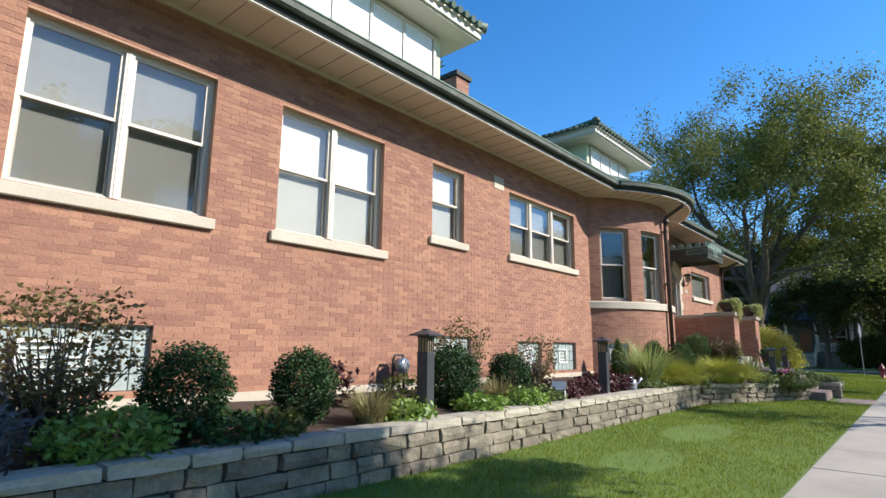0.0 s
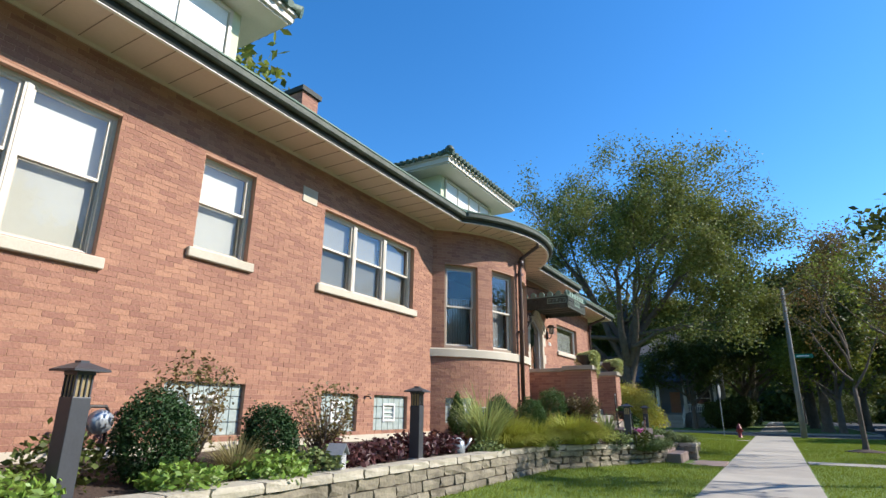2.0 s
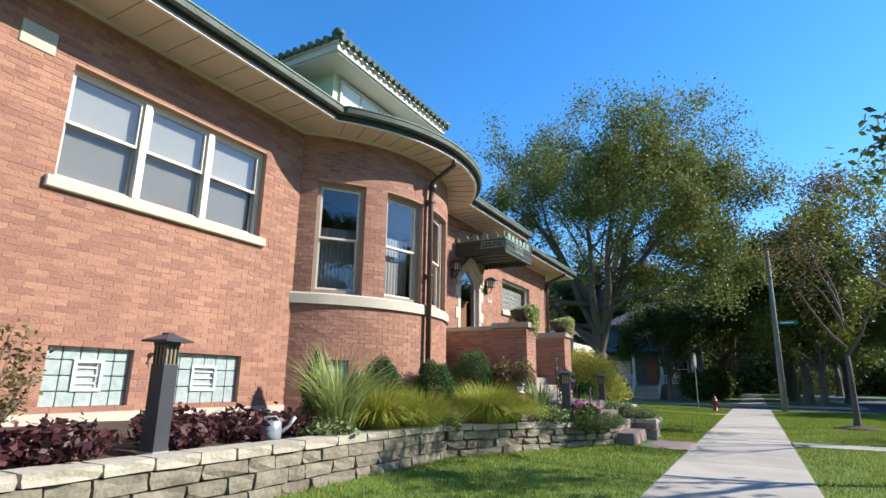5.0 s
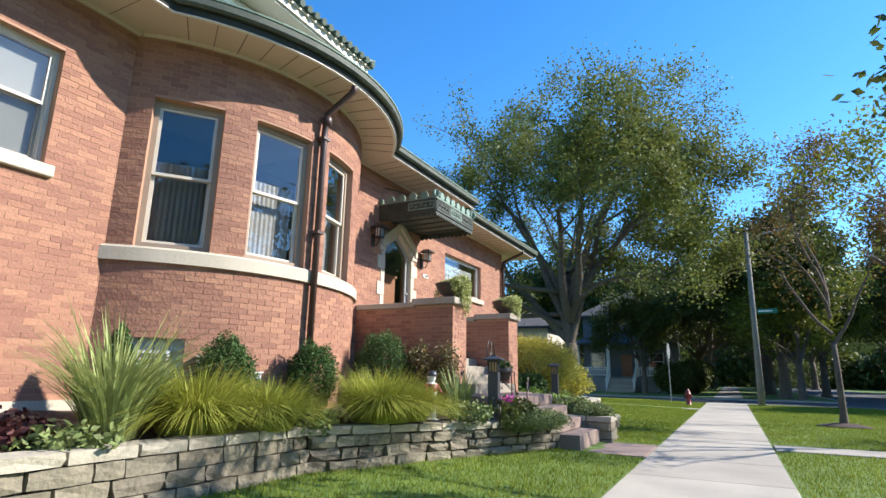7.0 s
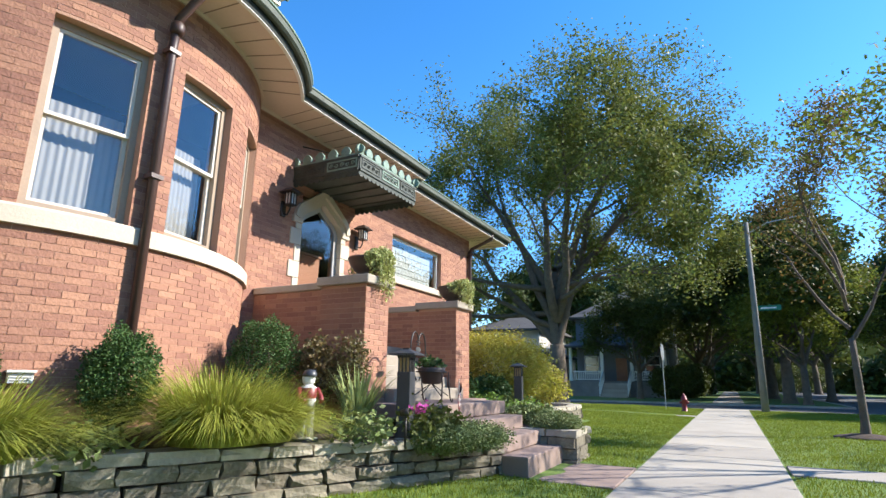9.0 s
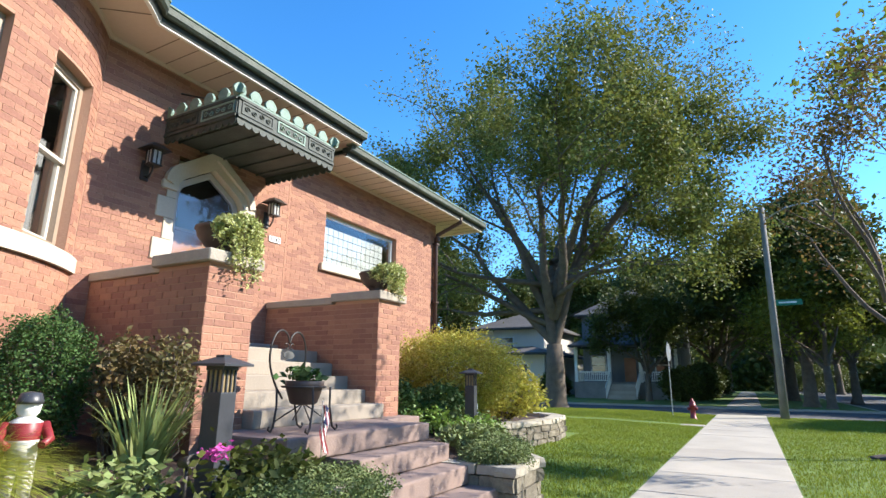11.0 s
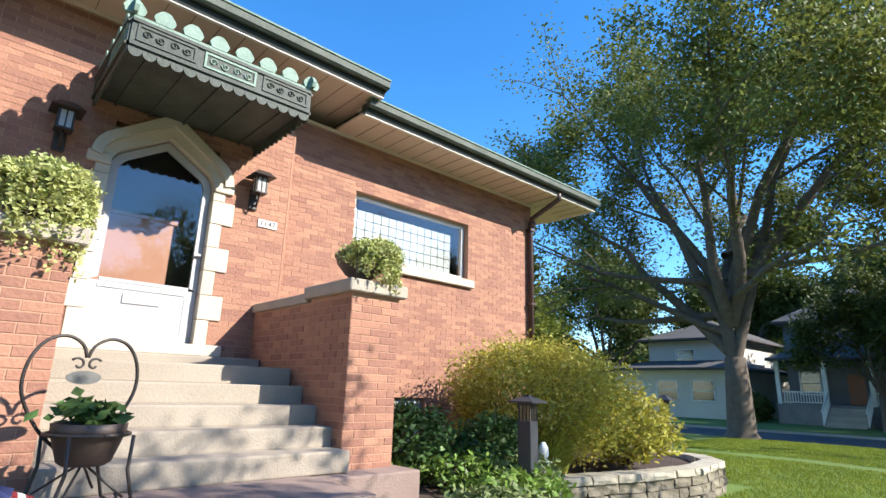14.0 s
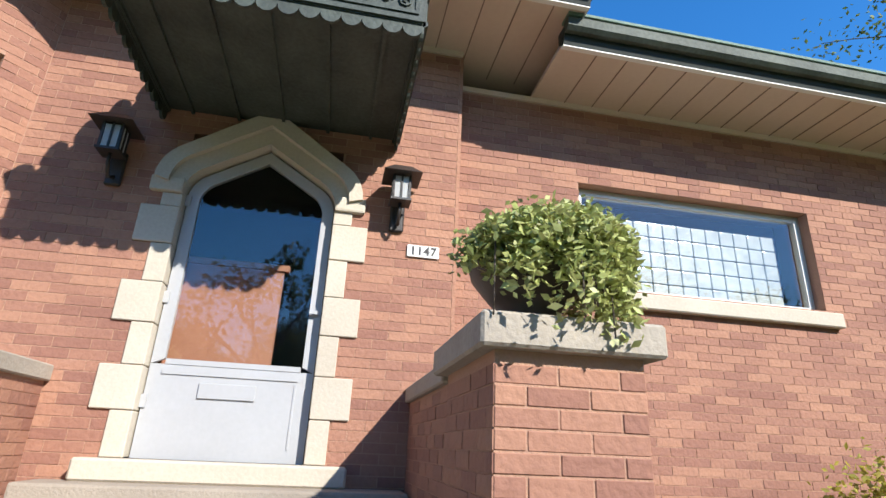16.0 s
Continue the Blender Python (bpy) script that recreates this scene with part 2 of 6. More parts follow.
def shell(name, at, u0, u1, z0, z1, holes, thick=0.3, step=99.0, label="", mat=None):
    """A wall with openings through it."""
    v, f = [], []
    for a, b, c, d in cells(u0, u1, z0, z1, holes, step):
        k = len(v)
        v += [at(u, dd, z) for dd in (0.0, -thick) for u in (a, b) for z in (c, d)]
        f += [tuple(k + i for i in q) for q in ((0, 1, 3, 2), (4, 6, 7, 5), (0, 4, 5, 1), (2, 3, 7, 6), (0, 2, 6, 4), (1, 5, 7, 3))]
    ob = raw(name, v, f, mat or MORTAR)
    return tagged(ob, label, "wall", kind="structure")


COURSE, LONG, JOINT = 0.0755, 0.245, 0.008


def brick_rects(u0, u1, z0, z1, holes, rng):
    row = 0
    z = z0
    while z + COURSE <= z1 + 0.02:
        top = min(z + COURSE - JOINT, z1)
        u = u0 - (0.5 * LONG if row % 2 else 0.0)
        while u < u1:
            spans = [(max(u, u0), min(u + LONG - JOINT, u1))]
            for h in holes:
                if h[2] < (z + top) / 2 < h[3]:
                    nxt = []
                    for a, b in spans:
                        if b <= h[0] or a >= h[1]:
                            nxt.append((a, b))
                        else:
                            nxt += [(a, h[0])] * (h[0] - a > 0.03) + [(h[1], b)] * (b - h[1] > 0.03)
                    spans = nxt
            for a, b in spans:
                if b - a > 0.03:
                    yield a, b, z, top, 0.003 + rng.uniform(0, 0.003)
            u += LONG
        z += COURSE
        row += 1


bm = bmesh.new()
bmesh.ops.create_cube(bm, size=1.0)
unit_brick = data("brick", bm, BRICKOB)


def brickwork(name, at, u0, u1, z0, z1, holes, parent, seed=1, near=None):
    """Bricks on a wall: those in the stretch near (u0, u1, z0, z1) are pieces of their own, the rest is joined."""
    rng = random.Random(seed)
    v, f = [], []
    single = 0
    for a, b, c, d, p in brick_rects(u0, u1, z0, z1, holes, rng):
        if near and near[0] < a and b < near[1] and near[2] < c and d < near[3] and single < 300:
            q, r = Vector(at(a, 0, c)), Vector(at(b, 0, c))
            mid = Vector(at((a + b) / 2, p - 0.03, (c + d) / 2))
            ob = new("brick", unit_brick)
            ob.parent = parent
            ob.matrix_basis = Matrix.LocRotScale(mid, Euler((0, 0, math.atan2(r.y - q.y, r.x - q.x) - math.pi / 2)), (0.06, b - a, d - c))
            single += 1
            continue
        k = len(v)
        v += [at(u, dd, z) for dd in (p, -0.004) for u in (a, b) for z in (c, d)]
        f += [tuple(k + i for i in q) for q in ((0, 2, 3, 1), (0, 4, 6, 2), (1, 3, 7, 5), (0, 1, 5, 4), (2, 6, 7, 3))]
    ob = raw(name, v, f, BRICK, parent)
    return tagged(ob, "", kind="stuff")


SIDE_WIN = [(-0.30, 1.72 + 1.31, 3.14, 5.09), (4.05, 6.13, 3.14, 5.09), (7.42, 8.40, 3.60, 5.09), (10.08, 13.20, 3.60, 5.09)]
SIDE_WIN[0] = (0.90, 3.03, 3.14, 5.09)
SIDE_BASEMENT = [(0.6, 2.52, 0.98, 1.74), (7.3, 8.64, 0.98, 1.72), (10.35, 11.36, 0.96, 1.68), (11.88, 13.08, 0.96, 1.66)]
SIDE_PLAQUE = [(9.46, 9.84, 5.04, 5.34)]
side_holes = SIDE_WIN + SIDE_BASEMENT
wall_side = shell("wall_side", on_x(SIDE_X), -12.0, BAY_Y0, 0.3, 5.87, side_holes, label="long red brick side wall of a low bungalow")
BAY_WIN = [(-45.8, -29.6), (-21.4, -3.8), (3.8, 20.4), (30.6, 45.4)]
bay_holes = [(radians(a) * BAY_R, radians(b) * BAY_R, 2.82, 4.94) for a, b in BAY_WIN]
bay_low = [(radians(-45) * BAY_R, radians(-32.5) * BAY_R, 1.08, 1.68)]
BU = radians(51.5) * BAY_R
wall_bay = shell("wall_bay", on_bay, -BU, BU, 0.3, 5.87, bay_holes + bay_low, step=0.14, label="rounded red brick bay with four tall windows")
DOOR = (20.34, 21.56, 2.085, 4.60)
entry_holes = [DOOR]
wall_entry = shell("wall_entry", on_x(ENTRY_X), BAY_Y1, JOG_Y, 0.3, 5.87, entry_holes, label="red brick wall round the arched front door")
FRONT_WIN = (23.83, 26.42, 3.66, 4.75)
FRONT_LOW = (24.0, 25.45, 0.72, 1.52)
wall_front = shell("wall_front", on_x(FRONT_X), JOG_Y, END_Y, 0.3, 5.64, [FRONT_WIN, FRONT_LOW], label="red brick front wall beside the entrance")
bm = bmesh.new()
bx(bm, -16.0, FRONT_X - 0.3, END_Y - 0.3, END_Y, 0.3, 5.64)
bx(bm, -16.3, -16.0, -12, END_Y, 0.3, 5.8)
bx(bm, -16.0, SIDE_X - 0.3, -12.0, -11.7, 0.3, 5.8)
tagged(part("wall_rear", bm, MORTAR), "plain brick walls that close the bungalow", "wall", kind="structure")
# added floor and backing wall, painted with the shade of the interior
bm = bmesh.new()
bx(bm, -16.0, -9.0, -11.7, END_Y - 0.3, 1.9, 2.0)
tagged(part("floor", bm, ROOMSHADE), "near-black floor inside the bungalow, room shade in its colour", "floor", kind="structure")
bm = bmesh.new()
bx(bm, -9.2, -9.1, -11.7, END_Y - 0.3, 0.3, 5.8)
tagged(part("wall_inner", bm, ROOMSHADE), "added near-black backing behind the windows, room shade in its colour", "wall", kind="structure")

# eaves: the outline in plan, from the back to the corner
arc = [(BAY_C[0] + 3.97 * math.cos(radians(a)), BAY_C[1] + 3.97 * math.sin(radians(a))) for a in np.linspace(-42.2, 42.2, 41)]
OUTLINE = [(-5.88, -12.6), *arc, (-5.86, 23.5), (-6.5, 23.5)]
INNER = -7.6


def strip(name, line, prof, mat, label, category):
    """A section (outward, height) swept along a plan outline."""
    v, f = [], []
    k = len(prof)
    for i, (x, y) in enumerate(line):
        p, q = Vector(line[max(i - 1, 0)]), Vector(line[min(i + 1, len(line) - 1)])
        d = (q - p).normalized()
        n = Vector((d.y, -d.x))
        for o, z in prof:
            v.append((x + n.x * o, y + n.y * o, z))
    for i in range(len(line) - 1):
        for j in range(k):
            a, b = i * k + j, i * k + (j + 1) % k
            f.append((a, b, b + k, a + k))
    f += [tuple(range(k))[::-1], tuple(range(len(v) - k, len(v)))]
    ob = raw(name, v, f, mat)
    return tagged(ob, label, category, kind="structure")


def poly_plate(name, line, inner, z0, z1, mat, label, category):
    bm = bmesh.new()
    lo = [bm.verts.new((x, y, z0)) for x, y in line] + [bm.verts.new((inner, line[-1][1], z0)), bm.verts.new((inner, line[0][1], z0))]
    face = bm.faces.new(lo)
    r = bmesh.ops.extrude_face_region(bm, geom=[face])
    for e in r["geom"]:
        if isinstance(e, bmesh.types.BMVert):
            e.co.z = z1
    return tagged(part(name, bm, mat), label, category, kind="structure")


EAVE_LOW = [(-6.1, 23.35), (-6.1, 29.6), (-7.5, 29.6)]
LOW = -0.23
poly_plate("soffit_main", OUTLINE[:-1], INNER, 5.87, 5.91, SOFFIT, "tan soffit boards under the wide eave", "soffit")
poly_plate("soffit_low", EAVE_LOW[:2], -16.3, 5.64, 5.68, SOFFIT, "tan soffit boards under the lower eave", "soffit")
# fascia behind the trough: the thin shadow line is put into its near-black colour
GPROF = [(-0.02, 5.85), (0.0, 5.85), (0.02, 5.90), (0.03, 5.93), (0.02, 6.03), (-0.1, 6.03), (-0.1, 5.92)]
TROUGH = [(0.032, 5.955), (0.09, 5.945), (0.125, 5.975), (0.13, 6.06), (0.115, 6.075), (0.034, 6.06)]
strip("gutter_main", OUTLINE, GPROF, GUTTER, "fascia along the eave, near-black for the shadow under the gutter", "gutter")
strip("gutter_low", EAVE_LOW, [(o, z + LOW) for o, z in GPROF], GUTTER, "fascia along the lower eave, near-black for the shadow under the gutter", "gutter")
LIP = [(-0.02, 6.078), (0.14, 6.078), (0.145, 6.10), (0.0, 6.125)]
strip("gutter_trough_main", OUTLINE, TROUGH, GUTTERGREEN, "weathered grey-green gutter along the eave", "gutter")
strip("gutter_trough_low", EAVE_LOW, [(o, z + LOW) for o, z in TROUGH], GUTTERGREEN, "weathered grey-green gutter along the lower eave", "gutter")
strip("gutter_edge_main", OUTLINE, LIP, COPPER, "weathered green copper edge above the gutter", "gutter")
strip("gutter_edge_low", EAVE_LOW, [(o, z + LOW) for o, z in LIP], COPPER, "weathered green copper edge above the lower gutter", "gutter")
DRIP = [(-0.05, 5.845), (0.002, 5.845), (0.002, 5.869), (-0.05, 5.869)]
strip("fascia_trim_main", OUTLINE, DRIP, WHITE, "pale trim line along the soffit edge", "trim")
strip("fascia_trim_low", EAVE_LOW, [(o, z + LOW) for o, z in DRIP], WHITE, "pale trim line along the lower soffit edge", "trim")

# roof slopes
v, f = [], []
for x, y in OUTLINE[:-1]:
    v += [(x - 0.02, y, 6.11), (-12.0, y, 9.2)]
f = [(2 * i, 2 * i + 2, 2 * i + 3, 2 * i + 1) for i in range(len(v) // 2 - 1)]
k = len(v)
v += [(-6.12, 23.2, 5.88), (-12, 23.2, 8.6), (-6.12, 29.6, 5.88), (-12, 25.4, 8.6), (-16.3, 29.6, 5.88), (-5.88, -12.6, 6.11), (-16.6, -12.6, 6.11), (-16.6, 23.5, 6.11), (-12, 23.5, 9.2), (-12, -12.6, 9.2)]
f += [(k, k + 2, k + 3, k + 1), (k + 2, k + 4, k + 3), (k + 5, k + 6, k + 9), (k + 6, k + 7, k + 8, k + 9)]
f += [(k + 7, k + 4, k + 3, k + 8)]
tagged(raw("roof", v, f, TILE), "dark green clay tile roof", "roof", kind="structure")

# ---- ground ----
bm = bmesh.new()
bmesh.ops.create_grid(bm, x_segments=2, y_segments=2, size=900)
tagged(part("ground", bm, TURF, m=pose(0, 0, -0.16)), "wide level ground of the neighbourhood", "ground", kind="structure")
bm = bmesh.new()
bx(bm, 6.6, 15.5, -60, 300, -0.3, -0.13)
bx(bm, -120, 6.6, 46.0, 54.0, -0.3, -0.132)
tagged(part("road", bm, ASPHALT), "grey asphalt street and cross street", "road", kind="structure")


def lawn(name, x0, x1, y0, y1, rise=0.0, label="mown green lawn"):
    nx, ny = max(2, int((x1 - x0) / 0.6)), max(2, int((y1 - y0) / 0.6))
    v = []
    for j in range(ny + 1):
        for i in range(nx + 1):
            x, y = x0 + (x1 - x0) * i / nx, y0 + (y1 - y0) * j / ny
            t = min(1, max(0, (-1.18 - x) / 3.3))
            z = -0.015 + rise * t + 0.012 * noise.noise((x * 1.3, y * 1.3, 0)) * (0 < i < nx)
            v.append((x, y, z))
    f = [(j * (nx + 1) + i, j * (nx + 1) + i + 1, (j + 1) * (nx + 1) + i + 1, (j + 1) * (nx + 1) + i) for j in range(ny) for i in range(nx)]
    rim = [i for i in range(nx + 1)] + [j * (nx + 1) + nx for j in range(1, ny + 1)] + [ny * (nx + 1) + i for i in range(nx - 1, -1, -1)] + [j * (nx + 1) for j in range(ny - 1, 0, -1)]
    k = len(v)
    v += [(v[i][0], v[i][1], -0.3) for i in rim]
    n = len(rim)
    f += [(rim[i], k + i, k + (i + 1) % n, rim[(i + 1) % n]) for i in range(n)]
    return tagged(raw(name, v, f, TURF), label, "lawn", kind="structure")


lawn("lawn_house", -20, -1.18, -20, 44.2, 0.1)
lawn("lawn_parkway", 0.77, 6.35, -20, 44.2)
lawn("lawn_far", -60, -1.18, 54.2, 120)
lawn("lawn_far_parkway", 0.77, 6.35, 54.2, 120)
bm = bmesh.new()
bx(bm, 6.35, 6.6, -20, 44.2, -0.3, -0.01)
bx(bm, 6.35, 6.6, 54.2, 120, -0.3, -0.01)
bx(bm, -60, 6.35, 44.2, 44.45, -0.3, -0.01)
bx(bm, -60, 6.35, 53.95, 54.2, -0.3, -0.01)
tagged(part("kerb", bm, CONCRETE), "pale concrete kerb along the street", "kerb", kind="structure")
pavement = thing("pavement", "pale concrete sidewalk of square slabs", "sidewalk", kind="structure")
bm = bmesh.new()
bx(bm, -0.97, 0.97, 0, 1.885, -0.12, 0.0)
bevel(bm, 0.008)
slab = data("slab", bm, CONCRETE)
y = -16.0
while y < 118:
    if not 43.5 < y < 54.3:
        ob = new("slab", slab)
        ob.parent = pavement
        ob.location = (-0.205, y, random.uniform(-0.004, 0.004))
    y += 1.9

# retaining wall, plan corner by corner
RW = [(-4.45, -12.0, 0.64), (-4.45, 15.45, 0.64), (-2.62, 20.05, 0.50)]


def stone_mesh(name, rng, mat, rough=0.05):
    """A split stone of unit size, uneven on all sides."""
    bm = bmesh.new()
    bmesh.ops.create_cube(bm, size=1.0)
    bmesh.ops.subdivide_edges(bm, edges=list(bm.edges), cuts=1, use_grid_fill=True)
    for v in bm.verts:
        edge = sum(abs(abs(c) - 0.5) < 0.01 for c in v.co)
        v.co *= 1.0 - 0.022 * max(0, edge - 1)
        v.co += Vector([rng.uniform(-1, 1) * rough * k for k in (0.9, 0.5, 0.8)])
    me = data(name, bm, mat)
    return me


def stone_wall(name, line, label, base=-0.1, depth=0.36, seed=3, course=0.145, wild=1.0, cap=0.115):
    rng = random.Random(seed)
    top = thing(name, label, "retaining wall", kind="structure")
    meshes = [stone_mesh("stone", rng, STONE, 0.055 * wild) for _ in range(9)]
    caps = [stone_mesh("cap_stone", rng, STONECAP, 0.035 * wild) for _ in range(7)]
    for (xa, ya, za), (xb, yb, zb) in zip(line, line[1:]):
        a, b = Vector((xa, ya)), Vector((xb, yb))
        ln = (b - a).length
        d = (b - a) / ln
        n = Vector((d.y, -d.x))
        ang = math.degrees(math.atan2(d.y, d.x)) - 90
        rows = max(2, round((min(za, zb) - cap - base) / course))
        for r in range(rows + 1):
            is_cap = r == rows
            s = -rng.uniform(0, 0.15)
            while s < ln - 0.05:
                w = rng.uniform(0.42, 0.66) if is_cap else rng.uniform(0.26, 0.55)
                w = min(w, ln - s + 0.03)
                t = min(1, max(0, (s + w / 2) / ln))
                zt = za + (zb - za) * t
                h = cap if is_cap else (zt - cap - base) / rows
                z0 = zt - cap if is_cap else base + h * r
                out = (0.035 if is_cap else rng.uniform(-0.02, 0.012) * wild) - 0.012 * (rows - r) * -1
                c = a + d * (s + w / 2) + n * (out - depth / 2)
                ob = new("cap_stone" if is_cap else "stone", rng.choice(caps if is_cap else meshes))
                ob.parent = top
                ob.matrix_basis = Matrix.LocRotScale((c.x, c.y, z0 + h / 2), Euler((0, 0, radians(ang) + rng.uniform(-0.015, 0.015))), (depth, w - 0.012, h - 0.008 + rng.uniform(-0.01, 0.004) * wild))
                s += w
    bm = bmesh.new()
    for (xa, ya, za), (xb, yb, zb) in zip(line, line[1:]):
        a, b = Vector((xa, ya)), Vector((xb, yb))
        d = (b - a).normalized()
        n = Vector((d.y, -d.x))
        q = [a - n * 0.09, b - n * 0.09, b - n * 0.3, a - n * 0.3]
        lo = [bm.verts.new((p.x, p.y, base)) for p in q]
        hi = [bm.verts.new((p.x, p.y, (za if i in (0, 3) else zb) - 0.08)) for i, p in enumerate(q)]
        for i in range(4):
            bm.faces.new((lo[i], lo[(i + 1) % 4], hi[(i + 1) % 4], hi[i]))
        bm.faces.new(hi)
    part("core", bm, SOIL, top)
    return top


stone_wall("retaining_wall_long", [(-4.45, -3.0, 0.65), (-4.45, 15.45, 0.63)], "low retaining wall of grey split stone with pale caps")
stone_wall("retaining_wall_slant", [(-4.42, 15.50, 0.62), (-2.62, 20.02, 0.52)], "rough dark split-stone retaining wall beside the steps", seed=8, wild=1.7, course=0.12)
stone_wall("retaining_wall_round", [(-4.3, 25.6, 0.58), (-3.9, 27.2, 0.58), (-3.75, 28.6, 0.58), (-3.95, 29.9, 0.58), (-4.6, 30.6, 0.58), (-6.5, 30.9, 0.58)], "low curved retaining wall of pale split stone", seed=11)
stone_wall("planter_wall", [(-2.9, 21.62, 0.5), (-2.05, 21.66, 0.5), (-2.1, 22.6, 0.5), (-3.0, 23.6, 0.5), (-4.3, 25.6, 0.55)], "small split-stone planter wall at the foot of the steps", seed=13, depth=0.25)

# planting beds, as soil behind the walls
def bed(name, line, z_front, z_back, back_x, label):
    bm = bmesh.new()
    pts = []
    for (xa, ya), (xb, yb) in zip(line, line[1:]):
        k = max(1, int(abs(yb - ya) / 0.5))
        pts += [(xa + (xb - xa) * i / k, ya + (yb - ya) * i / k) for i in range(k)]
    pts.append(line[-1])
    rows = []
    for x, y in pts:
        row = []
        for j in range(9):
            t = j / 8
            px = x + (back_x - x) * t
            row.append(bm.verts.new((px, y, z_front + (z_back - z_front) * t + 0.03 * noise.noise((px * 2, y * 2, 3)))))
        rows.append(row)
    for q, w in zip(rows, rows[1:]):
        for j in range(8):
            bm.faces.new((q[j], w[j], w[j + 1], q[j + 1]))
    return tagged(part(name, bm, SOIL), label, "soil", kind="structure")


bed("ground_bed_side", [(-4.6, -3), (-4.6, 15.5), (-2.85, 19.9)], 0.56, 0.82, -7.1, "planting bed of dark mulch along the house")
bed("ground_bed_front", [(-2.3, 21.7), (-2.3, 22.6), (-4.35, 25.6), (-4.1, 27.2), (-4.0, 28.6), (-4.2, 30), (-4.8, 30.6)], 0.44, 0.72, -7.2, "planting bed of dark mulch beside the steps")
bm = bmesh.new()
bx(bm, SIDE_X - 0.2, SIDE_X + 0.02, -12, BAY_Y0, 0.3, 0.9)
tagged(part("foundation", bm, LIME), "pale stone footing along the brick wall", "foundation", kind="structure")

# ---- brickwork ----
brickwork("brick_side", on_x(SIDE_X), -3.0, BAY_Y0 - 0.02, BASE, 5.86, side_holes, wall_side, 1, (6.3, 10.0, 1.85, 3.3))
brickwork("brick_bay", on_bay, -BU + 0.01, BU - 0.01, BASE - 0.3, 5.86, bay_holes + bay_low + [(-BU, BU, 2.62, 2.82)], wall_bay, 2, (-2.0, 1.4, 1.2, 2.6))
brickwork("brick_entry", on_x(ENTRY_X), BAY_Y1 + 0.02, JOG_Y - 0.02, BASE, 5.86, [(DOOR[0] - 0.0, DOOR[1] + 0.0, 1.9, 4.62)], wall_entry, 3, (19.0, 22.5, 2.2, 5.2))
brickwork("brick_front", on_x(FRONT_X), JOG_Y + 0.014, END_Y, 0.6, 5.62, [FRONT_WIN, FRONT_LOW], wall_front, 4, (22.3, 24.2, 2.4, 5.3))
bm = bmesh.new()
bx(bm, FRONT_X - 0.02, ENTRY_X + 0.006, JOG_Y - 0.018, JOG_Y + 0.012, 0.3, 5.865)
tagged(part("wall_jog", bm, BRICK), "narrow brick return beside the entrance wall", "wall", kind="structure")


# ---- windows ----
def ring(bm, y0, y1, z0, z1, w, x0, x1):
    bx(bm, x0, x1, y0, y1, z0, z0 + w)
    bx(bm, x0, x1, y0, y1, z1 - w, z1)
    bx(bm, x0, x1, y0, y0 + w, z0 + w, z1 - w)
    bx(bm, x0, x1, y1 - w, y1, z0 + w, z1 - w)


SCREEN = glassy("insect_screen", 0.74, (1, 1, 1), 1.2, 0, 0.3)
COUNT = [0]


def pane(parent, y0, y1, z0, z1, x, mat=None, name="pane"):
    ob = raw(name, [(x, y0, z0), (x, y1, z0), (x, y1, z1), (x, y0, z1)], [(0, 1, 2, 3)], mat or GLASS, parent)
    ob.visible_shadow = False
    return ob


